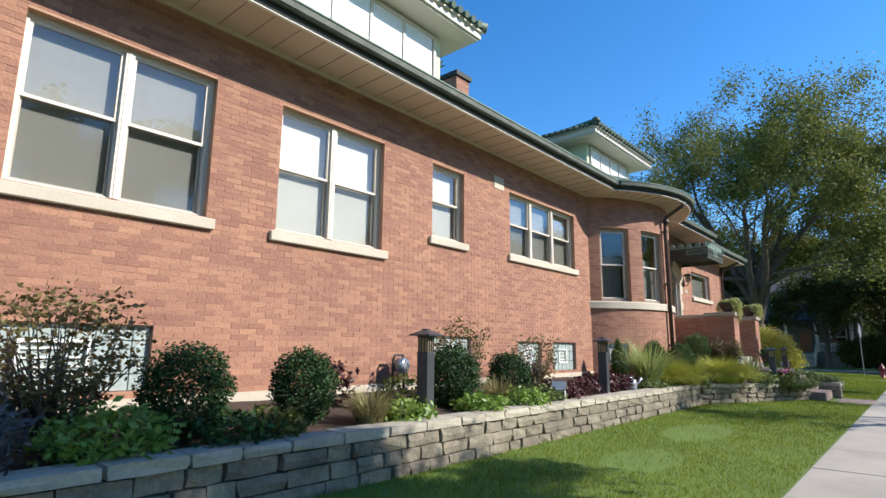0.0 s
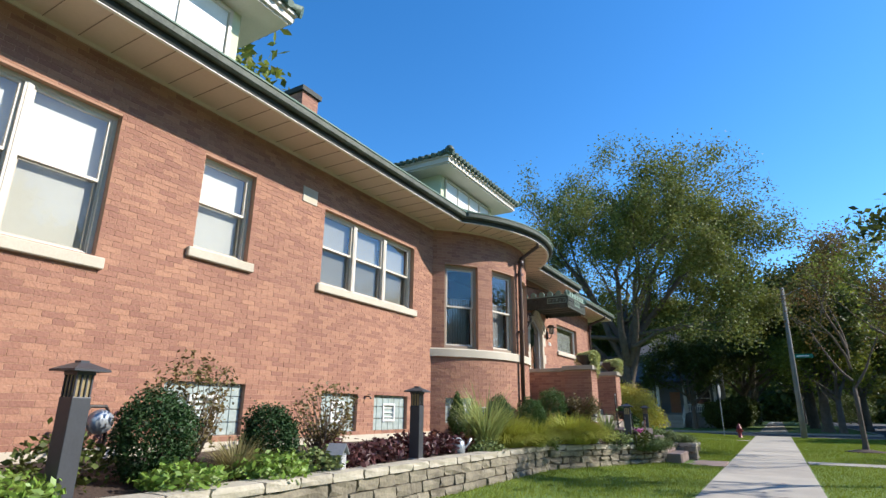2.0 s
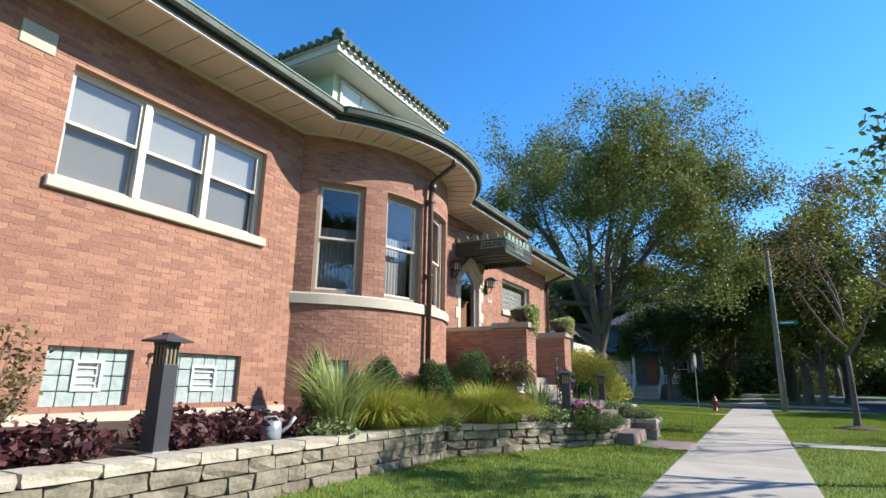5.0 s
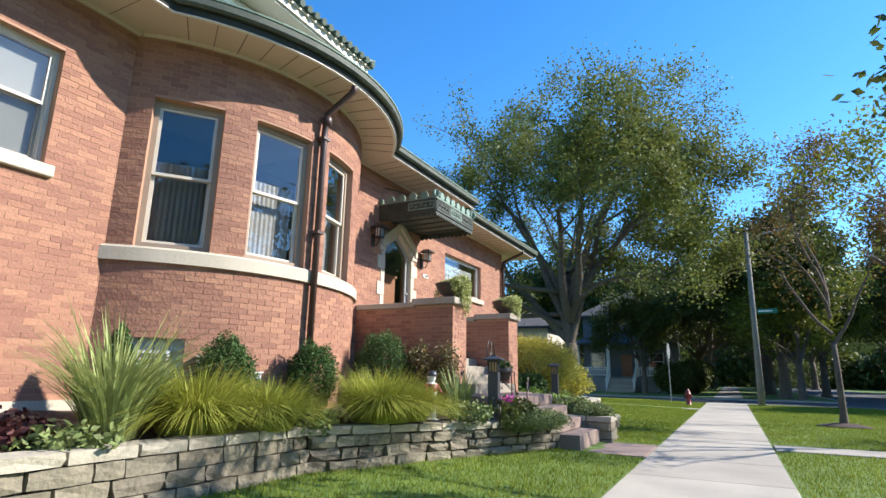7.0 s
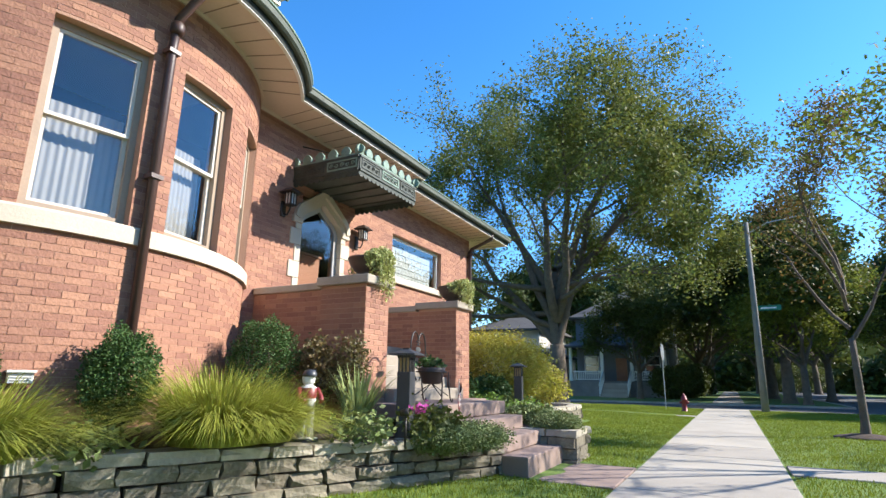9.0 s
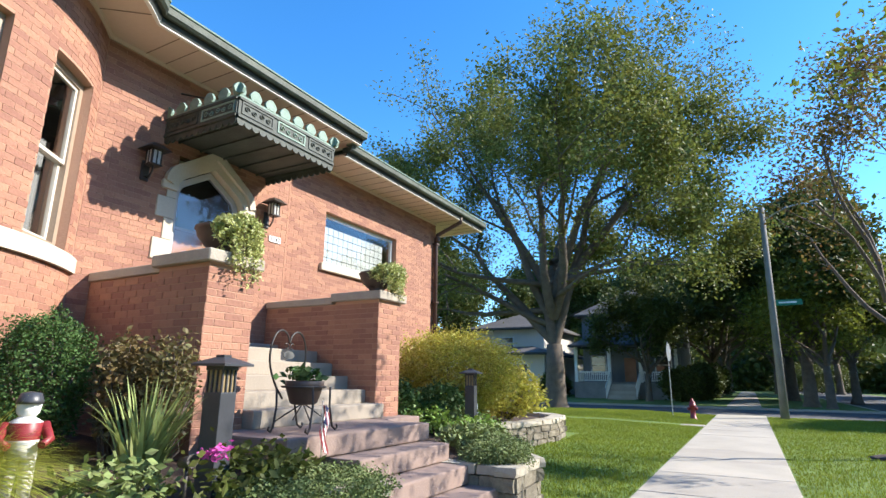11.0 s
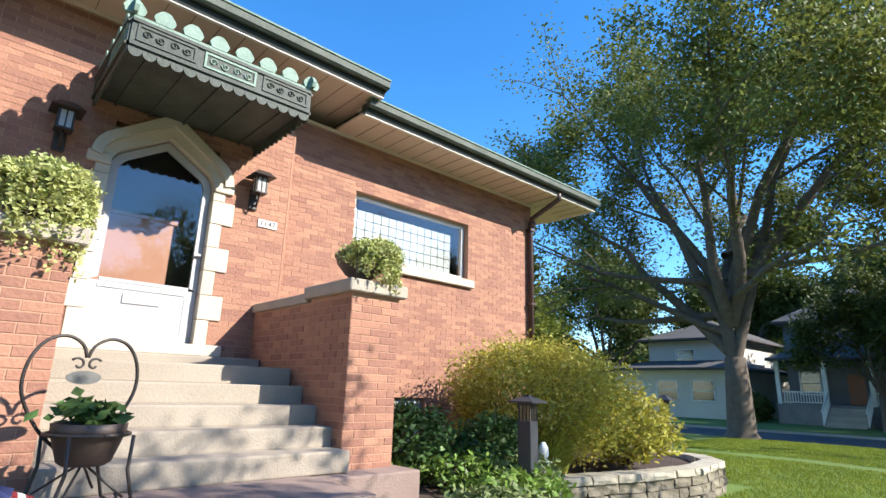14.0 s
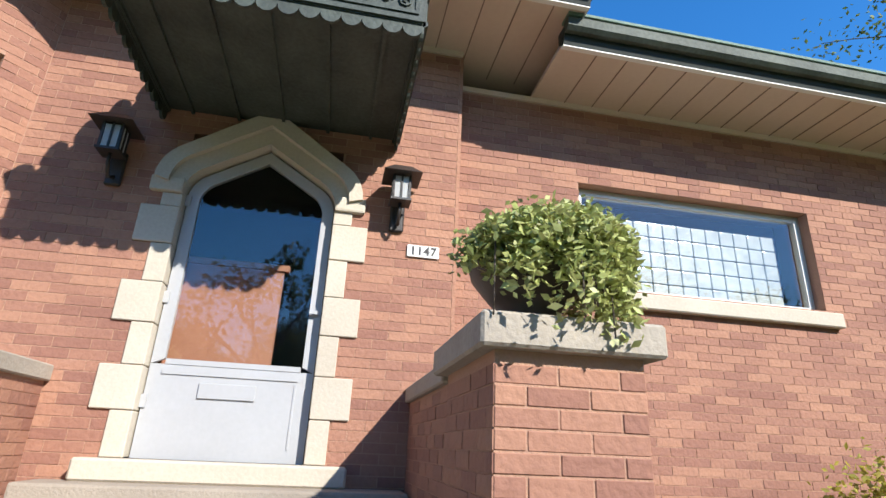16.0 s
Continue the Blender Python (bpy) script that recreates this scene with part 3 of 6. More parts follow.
def sash_window(m, w, h, cols, label, back="blind", sill=True, rail=0.52, casing=0.05, screen=True, wood=None, frame_mat=None):
    COUNT[0] += 1
    wood = wood or CREAM
    top = thing("window_%d" % COUNT[0], label, "window", m, kind="structure")
    bm = bmesh.new()
    ring(bm, 0, w, 0, h, casing, -0.22, -0.10)
    mull = 0.10
    cw = (w - 2 * casing - mull * (cols - 1)) / cols
    for c in range(1, cols):
        y = casing + c * cw + (c - 1) * mull
        bx(bm, -0.22, -0.085, y, y + mull, casing, h - casing)
        bx(bm, -0.085, -0.078, y + 0.03, y + mull - 0.03, casing, h - casing)
    part("window_frame", bm, frame_mat or wood, top)
    for c in range(cols):
        y0 = casing + c * (cw + mull)
        y1 = y0 + cw
        zr = h * rail
        bm = bmesh.new()
        ring(bm, y0, y1, zr - 0.02, h - casing, 0.04, -0.165, -0.125)
        up = part("upper_sash", bm, wood, top)
        bm = bmesh.new()
        ring(bm, y0, y1, casing, zr + 0.025, 0.045, -0.21, -0.168)
        lo = part("lower_sash", bm, wood, top)
        pane(up, y0 + 0.035, y1 - 0.035, zr + 0.015, h - casing - 0.035, -0.145)
        pane(lo, y0 + 0.04, y1 - 0.04, casing + 0.04, zr - 0.015, -0.19)
        if screen:
            bm = bmesh.new()
            ring(bm, y0, y1, casing, zr, 0.02, -0.150, -0.135)
            part("screen_frame", bm, wood, top)
            pane(top, y0 + 0.02, y1 - 0.02, casing + 0.02, zr - 0.02, -0.142, SCREEN, "insect_screen")
        if back == "blind":
            bm = bmesh.new()
            n = int((h - 2 * casing) / 0.026)
            for i in range(n):
                z = casing + 0.026 * i
                vs = [bm.verts.new(p) for p in ((-0.262, y0, z), (-0.262, y1, z), (-0.245, y1, z + 0.0262), (-0.245, y0, z + 0.0262))]
                bm.faces.new(vs)
            part("blind", bm, BLIND, top, "white slatted blind, drawn")
        elif back == "shade":
            bm = bmesh.new()
            bx(bm, -0.262, -0.255, y0, y1, casing, h - casing)
            part("roller_shade", bm, BLIND, top, "plain white roller shade, drawn")
        elif back == "curtain":
            bm = bmesh.new()
            k = 60
            for z0, z1 in ((casing, h * 0.62),):
                a = [bm.verts.new((-0.36 + 0.012 * math.sin(i * 1.1) * (0.6 + 0.4 * math.sin(i * 0.37)), y0 + (y1 - y0) * i / k, z0)) for i in range(k + 1)]
                b = [bm.verts.new((-0.36 + 0.01 * math.sin(i * 1.1 + 0.3), y0 + (y1 - y0) * i / k, z1)) for i in range(k + 1)]
                for i in range(k):
                    bm.faces.new((a[i], a[i + 1], b[i + 1], b[i])).smooth = True
            part("curtain", bm, CURTAIN, top, "thin white gathered curtain")
    if sill:
        bm = bmesh.new()
        bx(bm, -0.22, 0.07, -0.10, w + 0.10, -0.15, -0.004)
        bevel(bm, 0.012)
        part("window_sill", bm, LIME, top, "pale limestone sill")
    return top


TANWOOD = M("tan_casing", (0.36, 0.27, 0.19), (0.28, 0.21, 0.15), 0.6, 2, 30, 0.1)
CURTAIN = M("sheer_curtain", (0.42, 0.42, 0.43), (0.36, 0.36, 0.37), 0.8, 2, 20, 0.0, sheer=0.3)
LABELS = ["wide pair of double-hung windows with drawn blinds", "wide pair of double-hung windows with white shades", "single double-hung window with a white shade", "three double-hung windows side by side under one lintel"]
for (y0, y1, z0, z1), cols, lab, bk in zip(SIDE_WIN, (2, 2, 1, 3), LABELS, ("blind", "shade", "shade", "blind")):
    sash_window(pose(SIDE_X, y0, z0), y1 - y0, z1 - z0, cols, lab, bk)
for (a, b), bk in zip(BAY_WIN, ("curtain", "curtain", "curtain", "curtain")):
    pa, pb = Vector(on_bay(radians(a) * BAY_R, 0, 2.82)), Vector(on_bay(radians(b) * BAY_R, 0, 2.82))
    mid = (a + b) / 2
    sash_window(Matrix.Translation(pa) @ pose(0, 0, 0, 0, 0, mid), (pb - pa).length, 2.12, 1, "tall double-hung bay window with a sheer curtain", bk, sill=False, casing=0.085, rail=0.5, screen=False, frame_mat=TANWOOD)
v, f = [], []
n = 60
PR = [(-0.3, 2.62), (0.055, 2.62), (0.055, 2.79), (0.03, 2.82), (-0.3, 2.82)]
for i in range(n + 1):
    u = -BU - 0.03 + (2 * BU + 0.06) * i / n
    v += [on_bay(u, o, z) for o, z in PR]
f = [(i * 5 + j, i * 5 + (j + 1) % 5, i * 5 + 5 + (j + 1) % 5, i * 5 + 5 + j) for i in range(n) for j in range(5)]
tagged(raw("sill_bay", v, f, LIME), "pale limestone sill band round the bay", "sill", kind="structure")

BLOCKGLASS = M("glass_block", (0.42, 0.47, 0.45), (0.30, 0.36, 0.34), 0.12, 6, 12, 0.5, spec=0.8)
bm = bmesh.new()
bmesh.ops.create_cube(bm, size=1.0)
bevel(bm, 0.06, 2)
block_mesh = data("glass_block", bm, BLOCKGLASS)


def block_window(m, w, h, label, vent=None, nx=None):
    COUNT[0] += 1
    top = thing("window_%d" % COUNT[0], label, "window", m, kind="structure")
    nx, nz = nx or max(3, round(w / 0.2)), max(3, round(h / 0.2))
    bm = bmesh.new()
    bx(bm, -0.2, -0.13, 0, w, 0, h)
    part("mortar_bed", bm, CONCRETE, top)
    for i in range(nx):
        for j in range(nz):
            y, z = (i + 0.5) * w / nx, (j + 0.5) * h / nz
            if vent and vent[0] < y < vent[1] and vent[2] < z < vent[3]:
                continue
            ob = new("glass_block", block_mesh)
            ob.parent = top
            ob.matrix_basis = Matrix.LocRotScale((-0.115, y, z), None, (0.08, w / nx - 0.012, h / nz - 0.012))
    if vent:
        y0, y1, z0, z1 = vent
        bm = bmesh.new()
        ring(bm, y0, y1, z0, z1, 0.035, -0.13, -0.05)
        part("vent_frame", bm, WHITE, top, "white metal vent frame")
        bm = bmesh.new()
        bx(bm, -0.12, -0.10, y0 + 0.03, y1 - 0.03, z0 + 0.03, z1 - 0.03)
        part("vent_glass", bm, BLOCKGLASS, top)
        for k in range(3):
            z = z0 + (z1 - z0) * (k + 1) / 4
            bm = bmesh.new()
            bx(bm, -0.10, -0.075, y0 + 0.03, y1 - 0.03, z - 0.008, z + 0.008)
            part("slat", bm, WHITE, top)
    return top


for (y0, y1, z0, z1) in SIDE_BASEMENT:
    w, h = y1 - y0, z1 - z0
    block_window(pose(SIDE_X, y0, z0), w, h, "basement window of glass blocks with a white vent", (w * 0.33, w * 0.68, h * 0.25, h * 0.76))
pa, pb = Vector(on_bay(radians(-45) * BAY_R, 0, 1.08)), Vector(on_bay(radians(-32.5) * BAY_R, 0, 1.08))
block_window(Matrix.Translation(pa) @ pose(0, 0, 0, 0, 0, -38.75), (pb - pa).length, 0.6, "small glass block window in the bay with a white vent", (0.15, 0.55, 0.0, 0.42))
block_window(pose(FRONT_X, FRONT_LOW[0], FRONT_LOW[2]), FRONT_LOW[1] - FRONT_LOW[0], FRONT_LOW[3] - FRONT_LOW[2], "front basement window of glass blocks", None)

# front picture window: fixed pane before glass blocks
COUNT[0] += 1
y0, y1, z0, z1 = FRONT_WIN
fw = thing("window_%d" % COUNT[0], "wide fixed front window with a glass block screen behind", "window", pose(FRONT_X, y0, z0), kind="structure")
w, h = y1 - y0, z1 - z0
bm = bmesh.new()
ring(bm, 0, w, 0, h, 0.05, -0.2, -0.12)
part("window_frame", bm, CREAM, fw)
bm = bmesh.new()
ring(bm, 0.045, w - 0.045, 0.045, h - 0.045, 0.03, -0.17, -0.105)
part("sash", bm, WHITE, fw)
pane(fw, 0.07, w - 0.07, 0.07, h - 0.07, -0.13)
CLEARBLOCK = M("pattern_block", (0.55, 0.58, 0.58), (0.35, 0.37, 0.37), 0.1, 8, 14, 0.4, spec=0.9)
bm = bmesh.new()
bmesh.ops.create_cube(bm, size=1.0)
bevel(bm, 0.1, 2)
pat = data("glass_block", bm, CLEARBLOCK)
for i in range(14):
    for j in range(5):
        ob = new("glass_block", pat)
        ob.parent = fw
        ob.matrix_basis = Matrix.LocRotScale((-0.27, 0.12 + i * 0.165, 0.13 + j * 0.165), None, (0.07, 0.155, 0.155))
bm = bmesh.new()
bx(bm, -0.2, 0.08, -0.12, w + 0.12, -0.15, -0.004)
bevel(bm, 0.012)
part("window_sill", bm, LIME, fw, "pale limestone sill")
bm = bmesh.new()
y0, y1, z0, z1 = SIDE_PLAQUE[0]
bx(bm, SIDE_X - 0.01, SIDE_X + 0.022, y0, y1, z0, z1)
bevel(bm, 0.008)
tagged(part("wall_plaque", bm, LIME), "square pale stone plaque set in the brick wall", "plaque")

# ---- steps, cheeks and piers ----
PY = [(19.28, 19.88), (22.25, 22.84)]
PX = (-5.22, -4.4)
CAPZ = 2.58


def box_bricks(name, x0, x1, y0, y1, z0, z1, parent, sides=("x", "-y", "y"), loose=False):
    """Bricks on the faces of a pier or low wall."""
    rng = random.Random(hash((round(x0, 2), round(y0, 2))) % 1000)
    v, f = [], []
    for s in sides:
        if s == "x":
            at, a, b = (lambda u, d, z: (x1 + d, u, z)), y0, y1
        elif s == "y":
            at, a, b = (lambda u, d, z: (u, y1 + d, z)), x0, x1
        else:
            at, a, b = (lambda u, d, z: (u, y0 - d, z)), x0, x1
        for c, d, e, g, p in brick_rects(a, b, z0, z1, [], rng):
            if loose and s == "x":
                bm = bmesh.new()
                bx(bm, x1 - 0.004, x1 + p, c, d, e, g)
                bevel(bm, 0.003)
                part("brick", bm, BRICKOB, parent)
                continue
            k = len(v)
            v += [at(u, dd, z) for dd in (p, -0.004) for u in (c, d) for z in (e, g)]
            q = ((0, 2, 3, 1), (0, 4, 6, 2), (1, 3, 7, 5), (0, 1, 5, 4), (2, 6, 7, 3))
            f += [tuple(k + i for i in t) for t in q]
    ob = raw(name, v, f, BRICK, parent)
    return tagged(ob, "", kind="stuff")


for (y0, y1), lab in zip(PY, ("square brick pier with a stone cap by the steps", "square brick pier with a stone cap beside the steps")):
    pier = thing("brick_pier", lab, "pier", group="piers at the steps")
    bm = bmesh.new()
    bx(bm, PX[0], PX[1], y0, y1, 0.3, CAPZ)
    part("core", bm, MORTAR, pier)
    box_bricks("brick_facing", PX[0], PX[1], y0, y1, 0.80, CAPZ, pier, loose=True)
    bm = bmesh.new()
    bx(bm, PX[0] - 0.06, PX[1] + 0.07, y0 - 0.07, y1 + 0.07, CAPZ, CAPZ + 0.13)
    bevel(bm, 0.012)
    part("cap", bm, CAPSTONE, pier, "weathered limestone cap")
    cheek = thing("cheek_wall", "low brick cheek wall beside the steps with a stone coping", "wall", kind="structure")
    a, b = (y0 + 0.1, y1 - 0.12) if y0 < 20 else (y0 - 0.0 + 0.02, y1 - 0.2)
    bm = bmesh.new()
    bx(bm, ENTRY_X, PX[0], a, b, 0.3, CAPZ - 0.03)
    part("core", bm, MORTAR, cheek)
    box_bricks("brick_facing", ENTRY_X + 0.02, PX[0] - 0.01, a, b, 0.80, CAPZ - 0.05, cheek, sides=("-y", "y"))
    bm = bmesh.new()
    bx(bm, ENTRY_X + 0.01, PX[0] - 0.065, a - 0.04, b + 0.04, CAPZ - 0.03, CAPZ + 0.08)
    bevel(bm, 0.01)
    part("coping", bm, CAPSTONE, cheek, "weathered limestone coping")

upper = thing("front_steps", "worn concrete front steps up to the door", "steps", kind="structure")
for i, (x, z) in enumerate(((-4.24, 1.09), (-4.57, 1.275), (-4.9, 1.46), (-5.21, 1.645), (-5.52, 1.83), (-6.36, 1.945))):
    bm = bmesh.new()
    bx(bm, ENTRY_X, x, PY[0][1] + 0.005, PY[1][0] - 0.005, z - 0.19, z)
    bevel(bm, 0.018, 2)
    part("step", bm, STEPCON, upper)
lower = thing("lower_steps", "wide pinkish concrete steps from the front walk", "steps", kind="structure")
for x, y0, y1, z in ((-2.25, 20.0, 21.72, 0.27), (-2.6, 20.02, 21.74, 0.48), (-2.93, 20.0, 21.76, 0.69), (-3.27, 19.4, 21.86, 0.9)):
    bm = bmesh.new()
    bx(bm, -5.0, x, y0, y1, -0.2 if z < 0.3 else z - 0.2, z)
    bevel(bm, 0.02, 2)
    part("step", bm, PINKCON, lower)
bm = bmesh.new()
bx(bm, -5.15, -4.08, 21.84, 22.96, 0.3, 0.893)
bevel(bm, 0.02, 2)
part("pier_plinth", bm, PINKCON, lower)
bm = bmesh.new()
bx(bm, -2.15, -1.19, 19.95, 21.75, -0.1, 0.012)
bevel(bm, 0.008)
tagged(part("front_walk", bm, PINKCON), "short concrete walk from the sidewalk to the steps", "walk", kind="structure")
bm = bmesh.new()
bx(bm, 0.8, 6.34, 22.3, 23.3, -0.1, 0.008)
bevel(bm, 0.008)
tagged(part("carriage_walk", bm, CONCRETE), "narrow concrete carriage walk across the parkway", "walk", kind="structure")
bm = bmesh.new()
bx(bm, -30, -1.2, 36.4, 37.2, -0.1, 0.008)
tagged(part("side_walk", bm, CONCRETE), "narrow pale walk across the corner lawn", "walk", kind="structure")

# ---- front door with its stone arch ----
DY0, DY1, DZ = 20.34, 21.56, 2.085
DC = (DY0 + DY1) / 2


def arch(half, spring, rise, n=12):
    """A low pointed arch: round shoulders into straight slopes."""
    pts = []
    r = half * 0.42
    for i in range(n + 1):
        a = math.pi - (math.pi / 2 - 0.62) * i / n
        pts.append((-half + r + r * math.cos(a), spring + r * math.sin(a)))
    pts.append((0.0, rise))
    return pts + [(-y, z) for y, z in pts[-2::-1]]


def band(bm, inner, outer, x0, x1):
    for (a, b), (c, d) in zip(zip(inner, inner[1:]), zip(outer, outer[1:])):
        q = [a, b, d, c]
        lo = [bm.verts.new((x0, DC + y, z)) for y, z in q]
        hi = [bm.verts.new((x1, DC + y, z)) for y, z in q]
        bm.faces.new(lo)
        bm.faces.new(hi[::-1])
        for i in range(4):
            bm.faces.new((lo[i], lo[(i + 1) % 4], hi[(i + 1) % 4], hi[i]))


surround = thing("door_surround", "carved limestone surround with a pointed arch", "door surround", kind="structure")
HALF = (DY1 - DY0) / 2
in_a, mid_a, out_a = arch(HALF - 0.02, 4.07, 4.58), arch(HALF + 0.09, 4.12, 4.73), arch(HALF + 0.20, 4.15, 4.89)
bm = bmesh.new()
band(bm, in_a, mid_a, ENTRY_X - 0.16, ENTRY_X + 0.03)
part("arch_inner", bm, LIME, surround)
bm = bmesh.new()
band(bm, mid_a, out_a, ENTRY_X - 0.05, ENTRY_X + 0.085)
part("hood_mould", bm, LIME, surround)
bm = bmesh.new()
for s in (-1, 1):
    bm2 = bmesh.new()
    y0 = DC + s * (HALF - 0.02)
    bx(bm2, ENTRY_X - 0.16, ENTRY_X + 0.055, min(y0 - s * 0.0, y0 + s * 0.25), max(y0, y0 + s * 0.25), 4.04, 4.17)
    bevel(bm2, 0.02, 2)
    part("impost", bm2, LIME, surround)
    for i in range(7):
        wide = 0.285 if i % 2 else 0.15
        z0 = 2.085 + i * 0.3065
        z1 = min(z0 + 0.304, 4.038)
        bm2 = bmesh.new()
        a, b = y0, y0 + s * wide
        bx(bm2, ENTRY_X - 0.16, ENTRY_X + (0.028 if i % 2 else 0.022), min(a, b), max(a, b), z0 + 0.003, z1)
        bevel(bm2, 0.006)
        part("quoin", bm2, LIME, surround)
bm.free()
bm = bmesh.new()
bx(bm, ENTRY_X - 0.2, ENTRY_X + 0.16, DY0 - 0.24, DY1 + 0.28, 1.945, 2.085)
bevel(bm, 0.015)
part("door_sill", bm, LIME, surround)
bm = bmesh.new()
fill = [(-HALF - 0.01, 4.08)] + [(y, z) for y, z in in_a] + [(HALF + 0.01, 4.08)]
top_pts = [(y, 4.64) for y, z in fill]
band(bm, fill, top_pts, ENTRY_X - 0.28, ENTRY_X - 0.155)
part("arch_back", bm, LIME, surround)

ALU = M("storm_door_white", (0.43, 0.43, 0.43), (0.38, 0.38, 0.38), 0.4, 2, 30, 0.03)
WOODDOOR = M("inner_door_wood", (0.36, 0.17, 0.10), (0.28, 0.125, 0.07), 0.5, 2, 20, 0.1)
door = thing("door_1", "white storm door with a pointed glass pane, closed", "door", kind="structure")
leaf_o = [(-HALF + 0.03, 2.73)] + arch(HALF - 0.03, 4.06, 4.56) + [(HALF - 0.03, 2.73)]
leaf_i = [(-HALF + 0.12, 2.77)] + arch(HALF - 0.12, 4.03, 4.45) + [(HALF - 0.12, 2.77)]
bm = bmesh.new()
band(bm, leaf_i, leaf_o, ENTRY_X - 0.13, ENTRY_X - 0.085)
part("door_frame", bm, ALU, door)
bm = bmesh.new()
bx(bm, ENTRY_X - 0.13, ENTRY_X - 0.085, DC - HALF + 0.03, DC + HALF - 0.03, DZ, 2.73)
bx(bm, ENTRY_X - 0.13, ENTRY_X - 0.08, DC - HALF + 0.13, DC + HALF - 0.13, 2.731, 2.77)
bx(bm, ENTRY_X - 0.084, ENTRY_X - 0.075, DC - HALF + 0.12, DC + HALF - 0.14, 2.66, 2.70)
bx(bm, ENTRY_X - 0.084, ENTRY_X - 0.078, DC + HALF - 0.16, DC + HALF - 0.145, 2.18, 2.64)
part("kick_panel", bm, ALU, door)
raw("pane", [(ENTRY_X - 0.105, DC + y, z) for y, z in leaf_i[::-1]], [tuple(range(len(leaf_i)))], GLASS, door).visible_shadow = False
bm = bmesh.new()
bx(bm, ENTRY_X - 0.085, ENTRY_X - 0.07, DC - 0.22, DC + 0.18, 2.50, 2.61)
bevel(bm, 0.004)
part("mail_slot", bm, ALU, door, "white metal mail slot")
bm = bmesh.new()
tube(bm, [(ENTRY_X - 0.085, DC + HALF - 0.08, 3.2), (ENTRY_X - 0.045, DC + HALF - 0.08, 3.2)], 0.012)
bx(bm, ENTRY_X - 0.05, ENTRY_X - 0.038, DC + HALF - 0.12, DC + HALF - 0.04, 3.18, 3.21)
part("door_handle", bm, ALU, door)
for z in (2.42, 3.18, 3.98):
    bm = bmesh.new()
    bx(bm, ENTRY_X - 0.09, ENTRY_X - 0.07, DC - HALF + 0.02, DC - HALF + 0.06, z, z + 0.09)
    part("hinge", bm, ALU, door)
inner = thing("inner_door", "reddish wooden front door behind the storm door", "door", kind="structure")
bm = bmesh.new()
bx(bm, ENTRY_X - 0.27, ENTRY_X - 0.22, DY0, DC + 0.24, 2.085, 3.55)
bx(bm, ENTRY_X - 0.275, ENTRY_X - 0.20, DY0, DC + 0.28, 3.55, 3.6)
part("lower_leaf", bm, WOODDOOR, inner)
# added sheet behind the door, the hall's shade put into its colour
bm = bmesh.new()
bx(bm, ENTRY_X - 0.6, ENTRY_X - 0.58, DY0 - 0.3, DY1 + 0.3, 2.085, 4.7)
part("hall_shade_sheet", bm, ROOMSHADE, inner)

# house number on a white plate
plate = thing("number_plate", "white house number plate with black digits", "sign", pose(ENTRY_X + 0.012, 22.30, 3.77))
bm = bmesh.new()
bx(bm, 0, 0.012, -0.135, 0.135, -0.052, 0.052)
bevel(bm, 0.003)
part("plate", bm, WHITE, plate)
for i, ch in enumerate("1147"):
    cu = bpy.data.curves.new("digit", "FONT")
    cu.body, cu.size, cu.extrude, cu.offset, cu.align_x, cu.align_y = ch, 0.1, 0.002, 0.003, "CENTER", "CENTER"
    tmp = new("digit", cu)
    me = bpy.data.meshes.new_from_object(tmp)
    bpy.data.objects.remove(tmp)
    me.materials.clear()
    me.materials.append(IRON)
    ob = new("digit", me)
    ob.parent = plate
    ob.matrix_basis = pose(0.0145, -0.085 + 0.057 * i, 0, 90, 0, 90)

# ---- copper awning ----
AY0, AY1, AX = 20.08, 22.0, -5.25
awn = thing("door_awning", "green weathered copper awning with a scalloped edge over the door", "awning")
# underside, ribs, bands and hem share one dark copper colour
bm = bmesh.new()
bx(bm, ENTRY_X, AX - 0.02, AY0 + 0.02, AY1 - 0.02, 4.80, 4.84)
part("underside", bm, DARKCOPPER, awn, "dark copper underside")
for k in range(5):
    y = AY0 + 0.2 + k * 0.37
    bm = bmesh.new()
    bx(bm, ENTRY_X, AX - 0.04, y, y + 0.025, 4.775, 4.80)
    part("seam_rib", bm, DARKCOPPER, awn)


